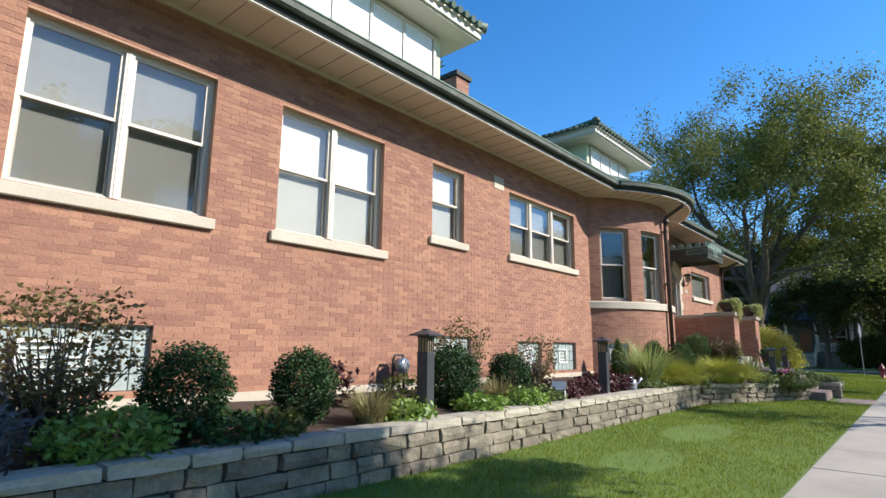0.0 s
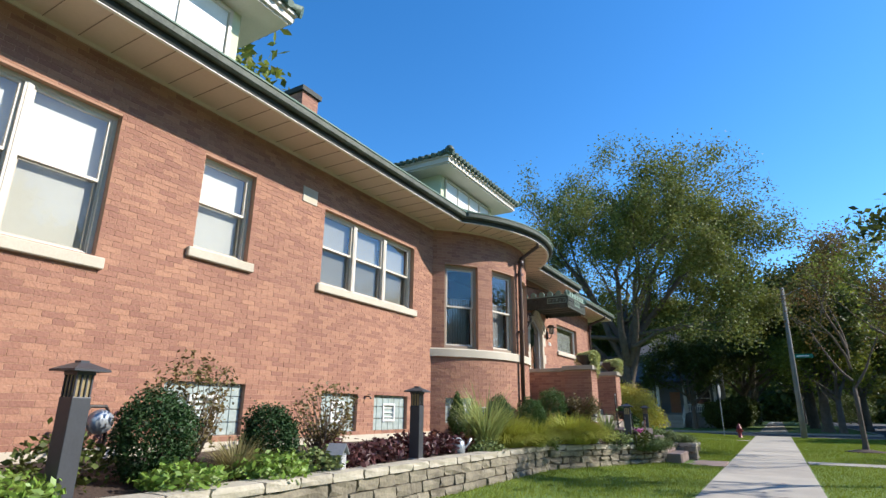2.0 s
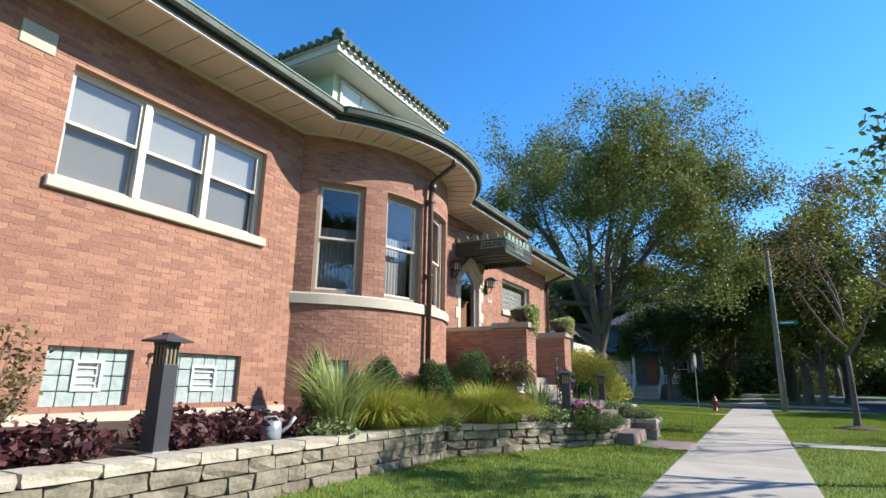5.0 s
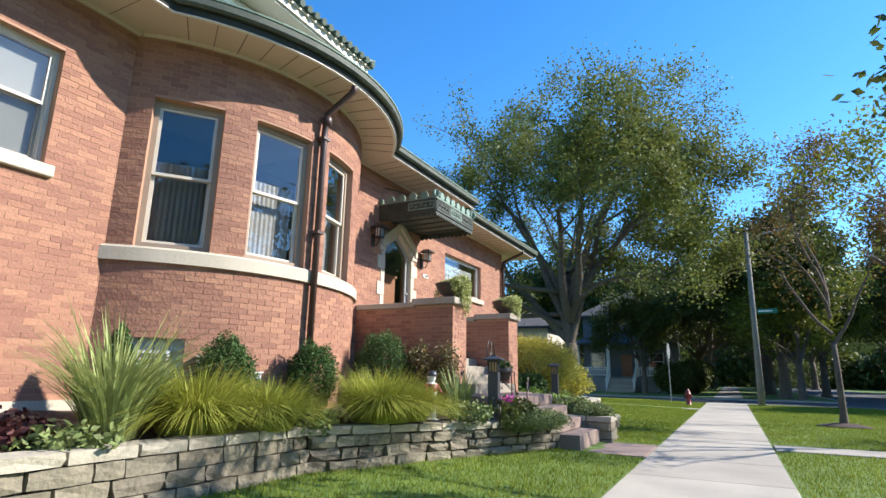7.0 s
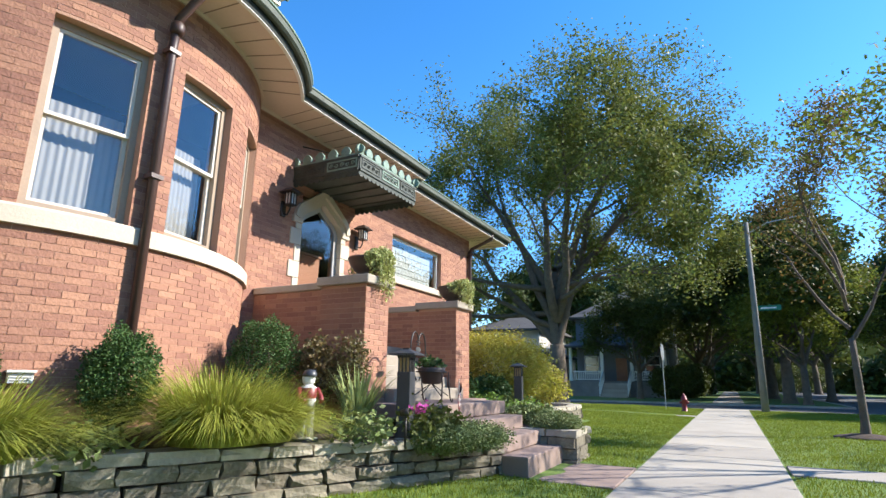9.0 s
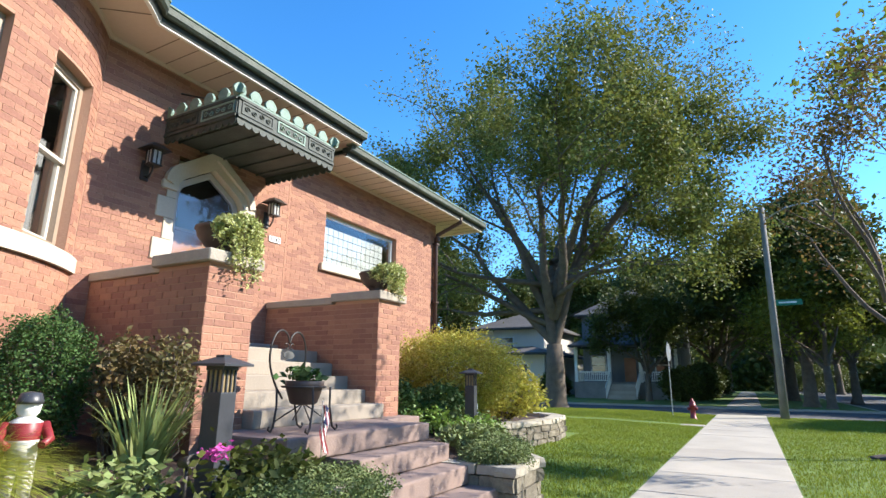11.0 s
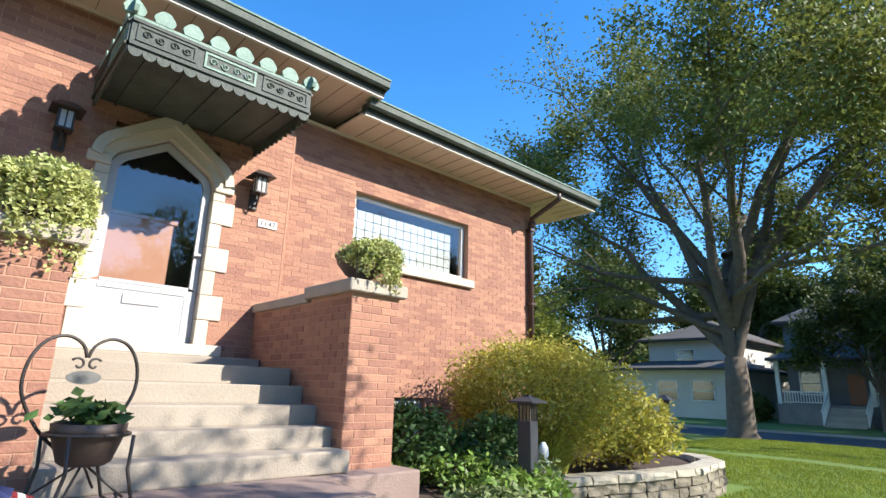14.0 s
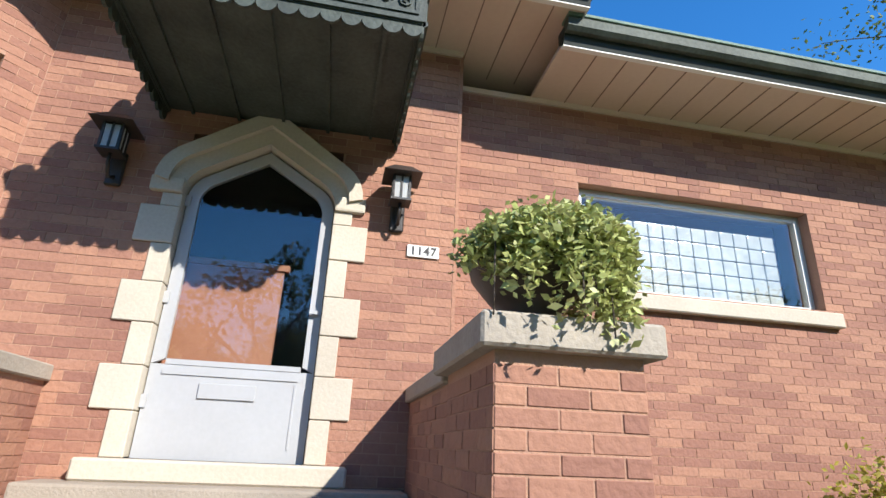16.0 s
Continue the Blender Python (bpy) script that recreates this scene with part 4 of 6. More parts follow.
def side_band(p, q, name):
    p, q = Vector(p), Vector(q)
    ln = (q - p).length
    m = Matrix.Translation(p) @ Matrix.Rotation(math.atan2(q.y - p.y, q.x - p.x), 4, "Z")
    bm = bmesh.new()
    bx(bm, 0, ln, -0.02, 0.02, 4.76, 5.04, m)
    for z, o in ((4.77, 0.035), (5.02, 0.04)):
        bx(bm, 0, ln, -o, o, z, z + 0.035, m)
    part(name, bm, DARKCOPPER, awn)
    n = max(2, round(ln / 0.62))
    for i in range(n):
        bm = bmesh.new()
        a, b = ln * i / n + 0.05, ln * (i + 1) / n - 0.03
        for z0, z1, y0, y1 in ((4.83, 4.855, a, b), (4.985, 5.01, a, b), (4.855, 4.985, a, a + 0.025), (4.855, 4.985, b - 0.025, b)):
            bx(bm, y0, y1, -0.032, 0.032, z0, z1, m)
        k = 0
        for c in np.linspace(a + 0.09, b - 0.09, max(2, int((b - a) / 0.13))):
            pts = [m @ Vector((c + (0.045 - 0.004 * t) * math.cos(t * 0.9 + k * 3.1), -0.027, 4.92 + (0.045 - 0.004 * t) * math.sin(t * 0.9 + k * 3.1))) for t in range(10)]
            tube(bm, pts, 0.008, 4)
            k += 1
        part("relief_panel", bm, COPPER if i % 2 else DARKCOPPER, awn)
    # scalloped hem and the crest of small palmettes
    n = max(3, round(ln / 0.125))
    st = ln / n
    for i in range(n):
        bm = bmesh.new()
        pts = [(i * st, 4.77)] + [(i * st + st * (0.5 - 0.5 * math.cos(a)), 4.77 - 0.035 - 0.07 * math.sin(a)) for a in np.linspace(0, math.pi, 9)] + [((i + 1) * st, 4.77)]
        fr = [bm.verts.new(m @ Vector((x, -0.012, z))) for x, z in pts]
        bk = [bm.verts.new(m @ Vector((x, 0.012, z))) for x, z in pts]
        bm.faces.new(fr)
        bm.faces.new(bk[::-1])
        for j in range(len(pts)):
            bm.faces.new((fr[j], bk[j], bk[(j + 1) % len(pts)], fr[(j + 1) % len(pts)]))
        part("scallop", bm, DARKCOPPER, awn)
    n = max(2, round(ln / 0.27))
    st = ln / n
    bm = bmesh.new()
    bx(bm, 0, ln, -0.015, 0.015, 5.055, 5.10, m)
    for i in range(n + 1):
        c = i * st
        pts = [(c - 0.08, 5.1)] + [(c + 0.095 * math.sin(a) * (1 + 0.12 * math.cos(4 * a)), 5.12 + 0.135 * math.cos(a) ** 0.6) for a in np.linspace(-1.45, 1.45, 13)] + [(c + 0.08, 5.1)]
        fr = [bm.verts.new(m @ Vector((x, -0.02, z))) for x, z in pts]
        bk = [bm.verts.new(m @ Vector((x, 0.02, z))) for x, z in pts]
        bm.faces.new(fr)
        bm.faces.new(bk[::-1])
        for j in range(len(pts)):
            bm.faces.new((fr[j], bk[j], bk[(j + 1) % len(pts)], fr[(j + 1) % len(pts)]))
    part("crest", bm, COPPER, awn, "pale green palmette crest")


side_band((AX, AY0, 0), (AX, AY1, 0), "front_band")
side_band((ENTRY_X, AY0, 0), (AX, AY0, 0), "side_band")
side_band((AX, AY1, 0), (ENTRY_X, AY1, 0), "side_band")
for y in (AY0 + 0.15, AY1 - 0.15):
    bm = bmesh.new()
    tube(bm, [(ENTRY_X + 0.02, y, 5.55), (AX - 0.05, y, 5.0)], 0.014)
    part("stay_rod", bm, IRON, awn)

# ---- soffit joints, dormers, chimney, downspouts ----
joints = thing("soffit_trim", "thin dark joints between the soffit boards", "trim", kind="structure")
DARKLINE = M("joint_shadow_line", (0.27, 0.20, 0.15), (0.22, 0.165, 0.125), 0.9)
bm = bmesh.new()
for y in np.arange(-2.8, 13.9, 0.41):
    bx(bm, SIDE_X, -5.94, y, y + 0.008, 5.862, 5.872)
for a in np.linspace(-40, 40, 15):
    m = Matrix.Translation((BAY_C[0], BAY_C[1], 0)) @ pose(0, 0, 0, 0, 0, a)
    bx(bm, BAY_R, 3.91, -0.006, 0.006, 5.862, 5.872, m)
for y in np.arange(19.6, 23.4, 0.3):
    bx(bm, ENTRY_X - 0.3, -5.93, y, y + 0.008, 5.862, 5.872)
for y in np.arange(23.7, 29.5, 0.3):
    bx(bm, FRONT_X, -6.16, y, y + 0.008, 5.632, 5.642)
part("joints", bm, DARKLINE, joints)
mould = [(0.0, 5.825), (0.025, 5.825), (0.04, 5.869), (0.0, 5.869)]
wall_line = [(SIDE_X, -12.0), (SIDE_X, BAY_Y0), *[on_bay(radians(a) * BAY_R, 0, 0)[:2] for a in np.linspace(-50, 50, 30)], (ENTRY_X, BAY_Y1), (ENTRY_X, JOG_Y)]
strip("eave_moulding", wall_line, mould, SOFFIT, "tan moulding where the soffit meets the wall", "trim")
strip("eave_moulding_low", [(FRONT_X, JOG_Y), (FRONT_X, END_Y)], [(o, z + LOW) for o, z in mould], SOFFIT, "tan moulding under the lower soffit", "trim")


def dormer(y0, y1, xw, label):
    top = thing("dormer", label, "dormer", group="roof dormers")
    bm = bmesh.new()
    bx(bm, -11.5, xw, y0, y1, 6.0, 8.05)
    part("wall", bm, STUCCO, top)
    n = 4
    w = (y1 - y0 - 0.5) / n
    bm = bmesh.new()
    ring(bm, y0 + 0.2, y1 - 0.2, 6.75, 7.95, 0.06, xw, xw + 0.06)
    for i in range(1, n):
        y = y0 + 0.25 + i * w
        bx(bm, xw, xw + 0.05, y - 0.03, y + 0.03, 6.8, 7.9)
    bx(bm, xw, xw + 0.1, y0 + 0.1, y1 - 0.1, 6.66, 6.75)
    part("window_frame", bm, CREAM, top)
    for i in range(n):
        bm = bmesh.new()
        bx(bm, xw, xw + 0.02, y0 + 0.28 + i * w, y0 + 0.22 + (i + 1) * w, 6.81, 7.89)
        part("window_pane", bm, WHITE, top, "white covered pane")
    bm = bmesh.new()
    e = 0.62
    bx(bm, -11.5, xw + e - 0.05, y0 - e + 0.05, y1 + e - 0.05, 8.02, 8.06)
    part("soffit", bm, CREAM, top)
    bm = bmesh.new()
    bx(bm, -11.5, xw + e, y0 - e, y1 + e, 8.062, 8.22)
    bx(bm, -11.5, xw + e + 0.05, y0 - e - 0.05, y1 + e + 0.05, 8.2, 8.26)
    part("fascia", bm, CREAM, top)
    bm = bmesh.new()
    ex, ya, yb = xw + e + 0.1, y0 - e - 0.1, y1 + e + 0.1
    rx, rz, hy = xw - 2.2, 9.25, (ya + yb) / 2
    A, B2 = (ex, ya, 8.27), (ex, yb, 8.27)
    C, D = (-12, ya, 8.27), (-12, yb, 8.27)
    R, S = (rx, hy, rz), (-12, hy, rz)
    vs = [bm.verts.new(p) for p in (A, B2, C, D, R, S)]
    for q in ((0, 1, 4), (0, 4, 5, 2), (1, 3, 5, 4), (0, 2, 3, 1)):
        bm.faces.new([vs[i] for i in q])
    part("roof", bm, TILE, top)
    bm = bmesh.new()
    for p, q in ((A, B2), (A, C), (B2, D)):
        p, q = Vector(p), Vector(q)
        k = int((q - p).length / 0.21)
        for i in range(k):
            c = p + (q - p) * ((i + 0.5) / k)
            inward = Vector((rx, hy, rz)) - c
            inward = Vector((inward.x, 0, inward.z)) if p.x == q.x else Vector((0, inward.y, inward.z))
            share = min(c.y - ya, yb - c.y) / ((yb - ya) / 2) if p.x == q.x else (ex - c.x) / (ex - rx)
            reach = min(1.2, share * inward.length - 0.05)
            inward.normalize()
            if reach > 0.08:
                tube(bm, [c - inward * 0.06 + Vector((0, 0, 0.02)), c + inward * reach + Vector((0, 0, 0.02))], 0.075, 6)
    part("barrel_tiles", bm, TILE, top)
    bm = bmesh.new()
    for p in (A, B2):
        tube(bm, [Vector(p) + Vector((0, 0, 0.05)), Vector(R) + Vector((0, 0, 0.05))], 0.11, 8)
    lathe(bm, [(0.11, 0), (0.15, 0.06), (0.09, 0.16), (0.03, 0.2)], (A[0] - 0.05, A[1] + 0.05, 8.3))
    part("hip_ridge", bm, TILE, top)
    return top


dormer(15.36, 18.72, -7.35, "pale green dormer with a tiled hip roof")
dormer(3.9, 7.85, -7.0, "pale green dormer with a tiled hip roof and white windows")
chim = thing("chimney", "red brick chimney with a dark cap above the roof", "chimney")
bm = bmesh.new()
bx(bm, -11.4, -10.7, 12.85, 13.5, 8.0, 10.55)
part("shaft", bm, BRICK, chim)
box_bricks("brick_facing", -11.4, -10.7, 12.85, 13.5, 8.6, 10.5, chim)
bm = bmesh.new()
bx(bm, -11.48, -10.62, 12.77, 13.58, 10.5, 10.66)
bx(bm, -11.2, -10.9, 13.0, 13.3, 10.66, 10.8)
part("cap", bm, GUTTER, chim)


def downspout(points, label):
    top = thing("downspout", label, "downspout")
    bm = bmesh.new()
    tube(bm, points, 0.055, 8)
    part("pipe", bm, BROWN, top)
    for z in (1.6, 3.4, 5.0):
        bm = bmesh.new()
        p = points[-1]
        bx(bm, p[0] - 0.07, p[0] + 0.07, p[1] - 0.075, p[1] + 0.075, z, z + 0.05)
        part("strap", bm, BROWN, top)
    bm = bmesh.new()
    p = points[-1]
    lathe(bm, [(0.06, 0), (0.085, 0.03), (0.085, 0.12), (0.06, 0.16)], (points[2][0], points[2][1], points[2][2] - 0.2), 10)
    part("collar", bm, BROWN, top)


bp = on_bay(radians(-1.2) * BAY_R, 0.1, 0)
ep = (BAY_C[0] + 3.93, bp[1], 0)
downspout([(ep[0], bp[1], 5.93), (ep[0], bp[1], 5.76), (bp[0] + 0.04, bp[1], 5.46), (bp[0], bp[1], 5.1), (bp[0], bp[1], 0.7)], "brown metal downspout on the brick bay")
downspout([(-6.1, 28.24, 5.72), (-6.1, 28.24, 5.56), (-6.82, 28.24, 5.28), (-6.86, 28.24, 5.1), (-6.86, 28.24, 0.6)], "brown metal downspout at the house corner")


def wall_box(angle, z, w, h, label, hood):
    top = thing("wall_vent", label, "vent", Matrix.Translation(on_bay(radians(angle) * BAY_R, 0.008, z)) @ pose(0, 0, 0, 0, 0, angle))
    bm = bmesh.new()
    bx(bm, 0, 0.07, -w / 2, w / 2, 0, h)
    bevel(bm, 0.008)
    part("body", bm, WHITE, top)
    bm = bmesh.new()
    bx(bm, 0.0, 0.10, -w / 2 - 0.012, w / 2 + 0.012, h, h + 0.02)
    part("hood", bm, WHITE, top)
    for i in range(3):
        bm = bmesh.new()
        bx(bm, 0.07, 0.076, -w / 2 + 0.02, w / 2 - 0.02, h * (0.2 + 0.25 * i), h * (0.2 + 0.25 * i) + 0.012)
        part("slat", bm, GALVANISED, top)
    if hood:
        bm = bmesh.new()
        tube(bm, [(0.03, 0, 0), (0.03, 0, -0.35)], 0.012, 6)
        part("conduit", bm, GALVANISED, top)


GALVANISED = M("dull_zinc", (0.30, 0.31, 0.32), (0.22, 0.23, 0.24), 0.5, 8, 40, 0.1, metal=0.4)
wall_box(-28.6, 1.26, 0.13, 0.17, "small pale meter box with a conduit on the bay", True)
wall_box(-16.5, 1.14, 0.2, 0.1, "small white dryer vent on the bay", False)

# ---- lamps, planters and garden things ----
AMBER = M("amber_glass", (0.62, 0.50, 0.30), (0.5, 0.38, 0.2), 0.25, 5, 20, 0.05, sheer=0.5)
PLINTH = M("lamp_plinth", (0.34, 0.32, 0.28), (0.24, 0.225, 0.2), 0.9, 4, 40, 0.2)


def lamp_post(x, y, z, h, label, turn=0):
    top = thing("garden_lamp", label, "lamp", pose(x, y, z, 0, 0, turn), group="garden lamps")
    w = 0.085
    bm = bmesh.new()
    bx(bm, -w, w, -w, w, 0, h * 0.74)
    bevel(bm, 0.008, 2)
    part("post", bm, POSTBLACK, top)
    bm = bmesh.new()
    bx(bm, -w - 0.015, w + 0.015, -w - 0.015, w + 0.015, -0.05, 0.06)
    bevel(bm, 0.01)
    part("plinth", bm, PLINTH, top, "pale concrete foot")
    z0, z1 = h * 0.74, h * 0.92
    bm = bmesh.new()
    bx(bm, -w + 0.02, w - 0.02, -w + 0.02, w - 0.02, z0, z1)
    part("glass", bm, AMBER, top, "amber glass box")
    for i in range(4):
        m = pose(0, 0, 0, 0, 0, 90 * i)
        for k in (-1, -0.33, 0.33, 1):
            bm = bmesh.new()
            bx(bm, w - 0.022, w - 0.006, k * (w - 0.014) - 0.006, k * (w - 0.014) + 0.006, z0, z1, m)
            part("bar", bm, POSTBLACK, top)
    bm = bmesh.new()
    bx(bm, -w, w, -w, w, z1 - 0.03, z1)
    part("collar", bm, POSTBLACK, top)
    bm = bmesh.new()
    e = 0.165
    lo = [bm.verts.new((a * e, b * e, z1)) for a, b in ((-1, -1), (1, -1), (1, 1), (-1, 1))]
    md = [bm.verts.new((a * e, b * e, z1 + 0.018)) for a, b in ((-1, -1), (1, -1), (1, 1), (-1, 1))]
    hi = [bm.verts.new((a * 0.05, b * 0.05, h - 0.02)) for a, b in ((-1, -1), (1, -1), (1, 1), (-1, 1))]
    bm.faces.new(lo[::-1])
    bm.faces.new(hi)
    for i in range(4):
        j = (i + 1) % 4
        bm.faces.new((lo[i], lo[j], md[j], md[i]))
        bm.faces.new((md[i], md[j], hi[j], hi[i]))
    bx(bm, -0.04, 0.04, -0.04, 0.04, h - 0.02, h)
    part("cap", bm, POSTBLACK, top)
    return top


for x, y, z, h in ((-4.95, 5.32, 0.57, 1.18), (-4.82, 10.48, 0.58, 1.16), (-3.32, 18.68, 0.5, 1.10), (-3.95, 24.45, 0.5, 1.12), (-5.9, 31.9, 0.0, 1.68)):
    lamp_post(x, y, z, h, "square dark metal garden lamp with amber glass", 8)


def leafy(name, label, category, x, y, z, r, h, n, size, mat, seed, shape="ball", stems=6, stem_mat=None, group="", spread=0.04):
    """A bush: a few stems and many small leaves on an uneven body."""
    rng = np.random.default_rng(seed)
    top = thing(name, label, category, pose(x, y, z), group=group)
    d = rng.normal(0, 1, (n, 3))
    d /= np.linalg.norm(d, axis=1)[:, None]
    rad = rng.uniform(0.35, 1.0, n) ** 0.45
    lump = np.array([noise.noise(Vector(q) * 2.2 + Vector((seed, 0, 0))) for q in d])
    rad = rad * (1 + 0.28 * lump)
    c = d * rad[:, None] * np.array((r, r, h / 2))
    c[:, 2] += h / 2
    if shape == "cone":
        t = np.clip(c[:, 2] / h, 0, 1)
        c[:, :2] *= (1.25 - t)[:, None]
    if shape == "open":
        c[:, 2] = np.abs(c[:, 2] - h * 0.25) + h * 0.25
        c[:, :2] *= (0.35 + 0.75 * np.clip(c[:, 2] / h, 0, 1))[:, None]
    c[:, 2] = np.maximum(c[:, 2], 0.02)
    tri_cloud("foliage", leaves(rng, c, size, spread), mat, top)
    for i in range(stems):
        q = c[rng.integers(n)]
        mid = q * 0.5 + rng.normal(0, 0.05, 3)
        bm = bmesh.new()
        tube(bm, [(0.03 * math.cos(i), 0.03 * math.sin(i), -0.03), tuple(mid), tuple(q)], [0.014, 0.009, 0.003], 5)
        part("stem", bm, stem_mat or BARK, top)
    return top


def blades(name, label, x, y, z, r, h, n, mat, seed, stiff=0.5, width=0.012, category="ornamental grass"):
    """A tuft of arching blades."""
    rng = np.random.default_rng(seed)
    top = thing(name, label, category, pose(x, y, z), group="ornamental grasses")
    a = rng.uniform(0, math.tau, n)
    b = np.sqrt(rng.uniform(0, 1, n)) * r * 0.45
    ln = h * rng.uniform(0.65, 1.25, n)
    out = rng.uniform(0.2, 1.0, n) * (1 - stiff) * 1.5 + 0.15
    dirs = np.stack([np.cos(a), np.sin(a)], 1)
    base = dirs * b[:, None]
    side = np.stack([-np.sin(a), np.cos(a), np.zeros(n)], 1) * width
    prev = None
    tris = []
    for k in range(6):
        t = k / 5
        rr = out * ln * t ** 1.5 * 0.9
        zz = ln * (t * 1.25 - (0.85 - 0.6 * stiff) * t * t * out)
        p = np.stack([base[:, 0] + dirs[:, 0] * rr, base[:, 1] + dirs[:, 1] * rr, np.maximum(zz, 0.01)], 1)
        s = side * (1 - t ** 2) + side * 0.06
        l, q = p - s, p + s
        if prev is not None:
            tris += [np.stack([prev[0], prev[1], q], 1), np.stack([prev[0], q, l], 1)]
        prev = (l, q)
    tri_cloud("tuft", np.stack(tris, 1).reshape(-1, 3), mat, top)
    return top


GRASSY = M("ornamental_blade", (0.42, 0.42, 0.075), (0.30, 0.33, 0.05), 0.6, 1.0, 8, 0, vary=0.35, sheer=0.35, spec=0.3)
PALEBLADE = M("pale_blade", (0.38, 0.42, 0.16), (0.26, 0.32, 0.10), 0.6, 1.0, 8, 0, vary=0.3, sheer=0.35, spec=0.3)
DRYBLADE = M("dry_blade", (0.30, 0.24, 0.11), (0.20, 0.20, 0.07), 0.7, 1, 8, 0, vary=0.3, sheer=0.3)
PURPLE = M("purple_leaf", (0.055, 0.018, 0.022), (0.10, 0.03, 0.03), 0.5, 2, 10, 0, vary=0.5, sheer=0.2)
LIMELEAF = M("lime_leaf", (0.22, 0.32, 0.05), (0.13, 0.22, 0.035), 0.5, 2, 10, 0, vary=0.4, sheer=0.3)
OLIVE = M("olive_leaf", (0.12, 0.125, 0.04), (0.20, 0.12, 0.05), 0.6, 2, 10, 0, vary=0.45, sheer=0.3)
BLUELEAF = M("lavender_leaf", (0.10, 0.11, 0.13), (0.06, 0.075, 0.07), 0.6, 3, 10, 0, vary=0.4, sheer=0.2)
IVY = M("ivy_leaf", (0.52, 0.52, 0.20), (0.30, 0.34, 0.10), 0.5, 4, 14, 0, vary=0.45, sheer=0.3)
JUNIPER = M("juniper_leaf", (0.19, 0.23, 0.07), (0.11, 0.15, 0.045), 0.7, 4, 14, 0, vary=0.4, sheer=0.15)
CONIFER = M("conifer_leaf", (0.075, 0.14, 0.035), (0.05, 0.095, 0.025), 0.65, 3, 14, 0, vary=0.4, sheer=0.2, spec=0.3)
MAPLELEAF = M("laceleaf", (0.50, 0.40, 0.07), (0.32, 0.34, 0.05), 0.6, 1.2, 8, 0, vary=0.35, sheer=0.4)

YL = "clipped dark green yew bush in the mulch bed"
for x, y, z, r, h, sd in ((-5.35, 2.33, 0.6, 0.44, 0.92, 21), (-5.3, 3.63, 0.6, 0.36, 0.88, 22), (-5.35, 6.35, 0.6, 0.42, 0.95, 23), (-5.4, 7.95, 0.6, 0.36, 0.82, 24)):
    leafy("yew_bush", YL, "bush", x, y, z, r, h, 11000, 0.04, YEW, sd, group="yew bushes", spread=0.02)
for x, y, z, r, h, sd in ((-5.45, 15.0, 0.75, 0.36, 0.95, 26), (-5.15, 16.3, 0.7, 0.36, 1.0, 27), (-5.35, 18.35, 0.72, 0.46, 1.3, 28)):
    leafy("boxwood_bush", "rounded green conifer bush against the bay", "bush", x, y, z, r, h, 15000, 0.034, CONIFER, sd, group="round bushes", spread=0.015)
leafy("dwarf_spruce", "small pointed green conifer beside the bay", "bush", -6.0, 13.95, 0.75, 0.26, 1.02, 9000, 0.032, CONIFER, 29, "cone", spread=0.015)
LL = "open twiggy shrub with small olive and reddish leaves"
for x, y, z, r, h, n, sd in ((-5.6, 1.3, 0.6, 0.8, 1.45, 2600, 31), (-5.7, 6.95, 0.6, 0.6, 1.4, 1500, 32), (-5.75, 9.35, 0.62, 0.62, 1.15, 1100, 33), (-6.1, 0.2, 0.6, 0.7, 1.2, 1500, 34)):
    leafy("twiggy_shrub", LL, "shrub", x, y, z, r, h, n, 0.065, OLIVE, sd, "open", stems=70, group="twiggy shrubs", spread=0.03)
for x, y, r, h, n, sd in ((-4.95, 8.9, 0.4, 0.3, 500, 41), (-5.0, 9.7, 0.42, 0.34, 600, 42), (-5.15, 10.9, 0.45, 0.4, 700, 43), (-5.2, 11.8, 0.4, 0.34, 600, 44), (-5.25, 12.6, 0.36, 0.3, 400, 45), (-5.6, 0.4, 0.5, 0.6, 800, 46), (-6.1, 4.7, 0.3, 0.75, 260, 47)):
    leafy("coral_bells", "low clump of dark purple-red leaves", "plant", x, y, 0.6, r, h, n, 0.10, PURPLE, sd, group="purple plants")
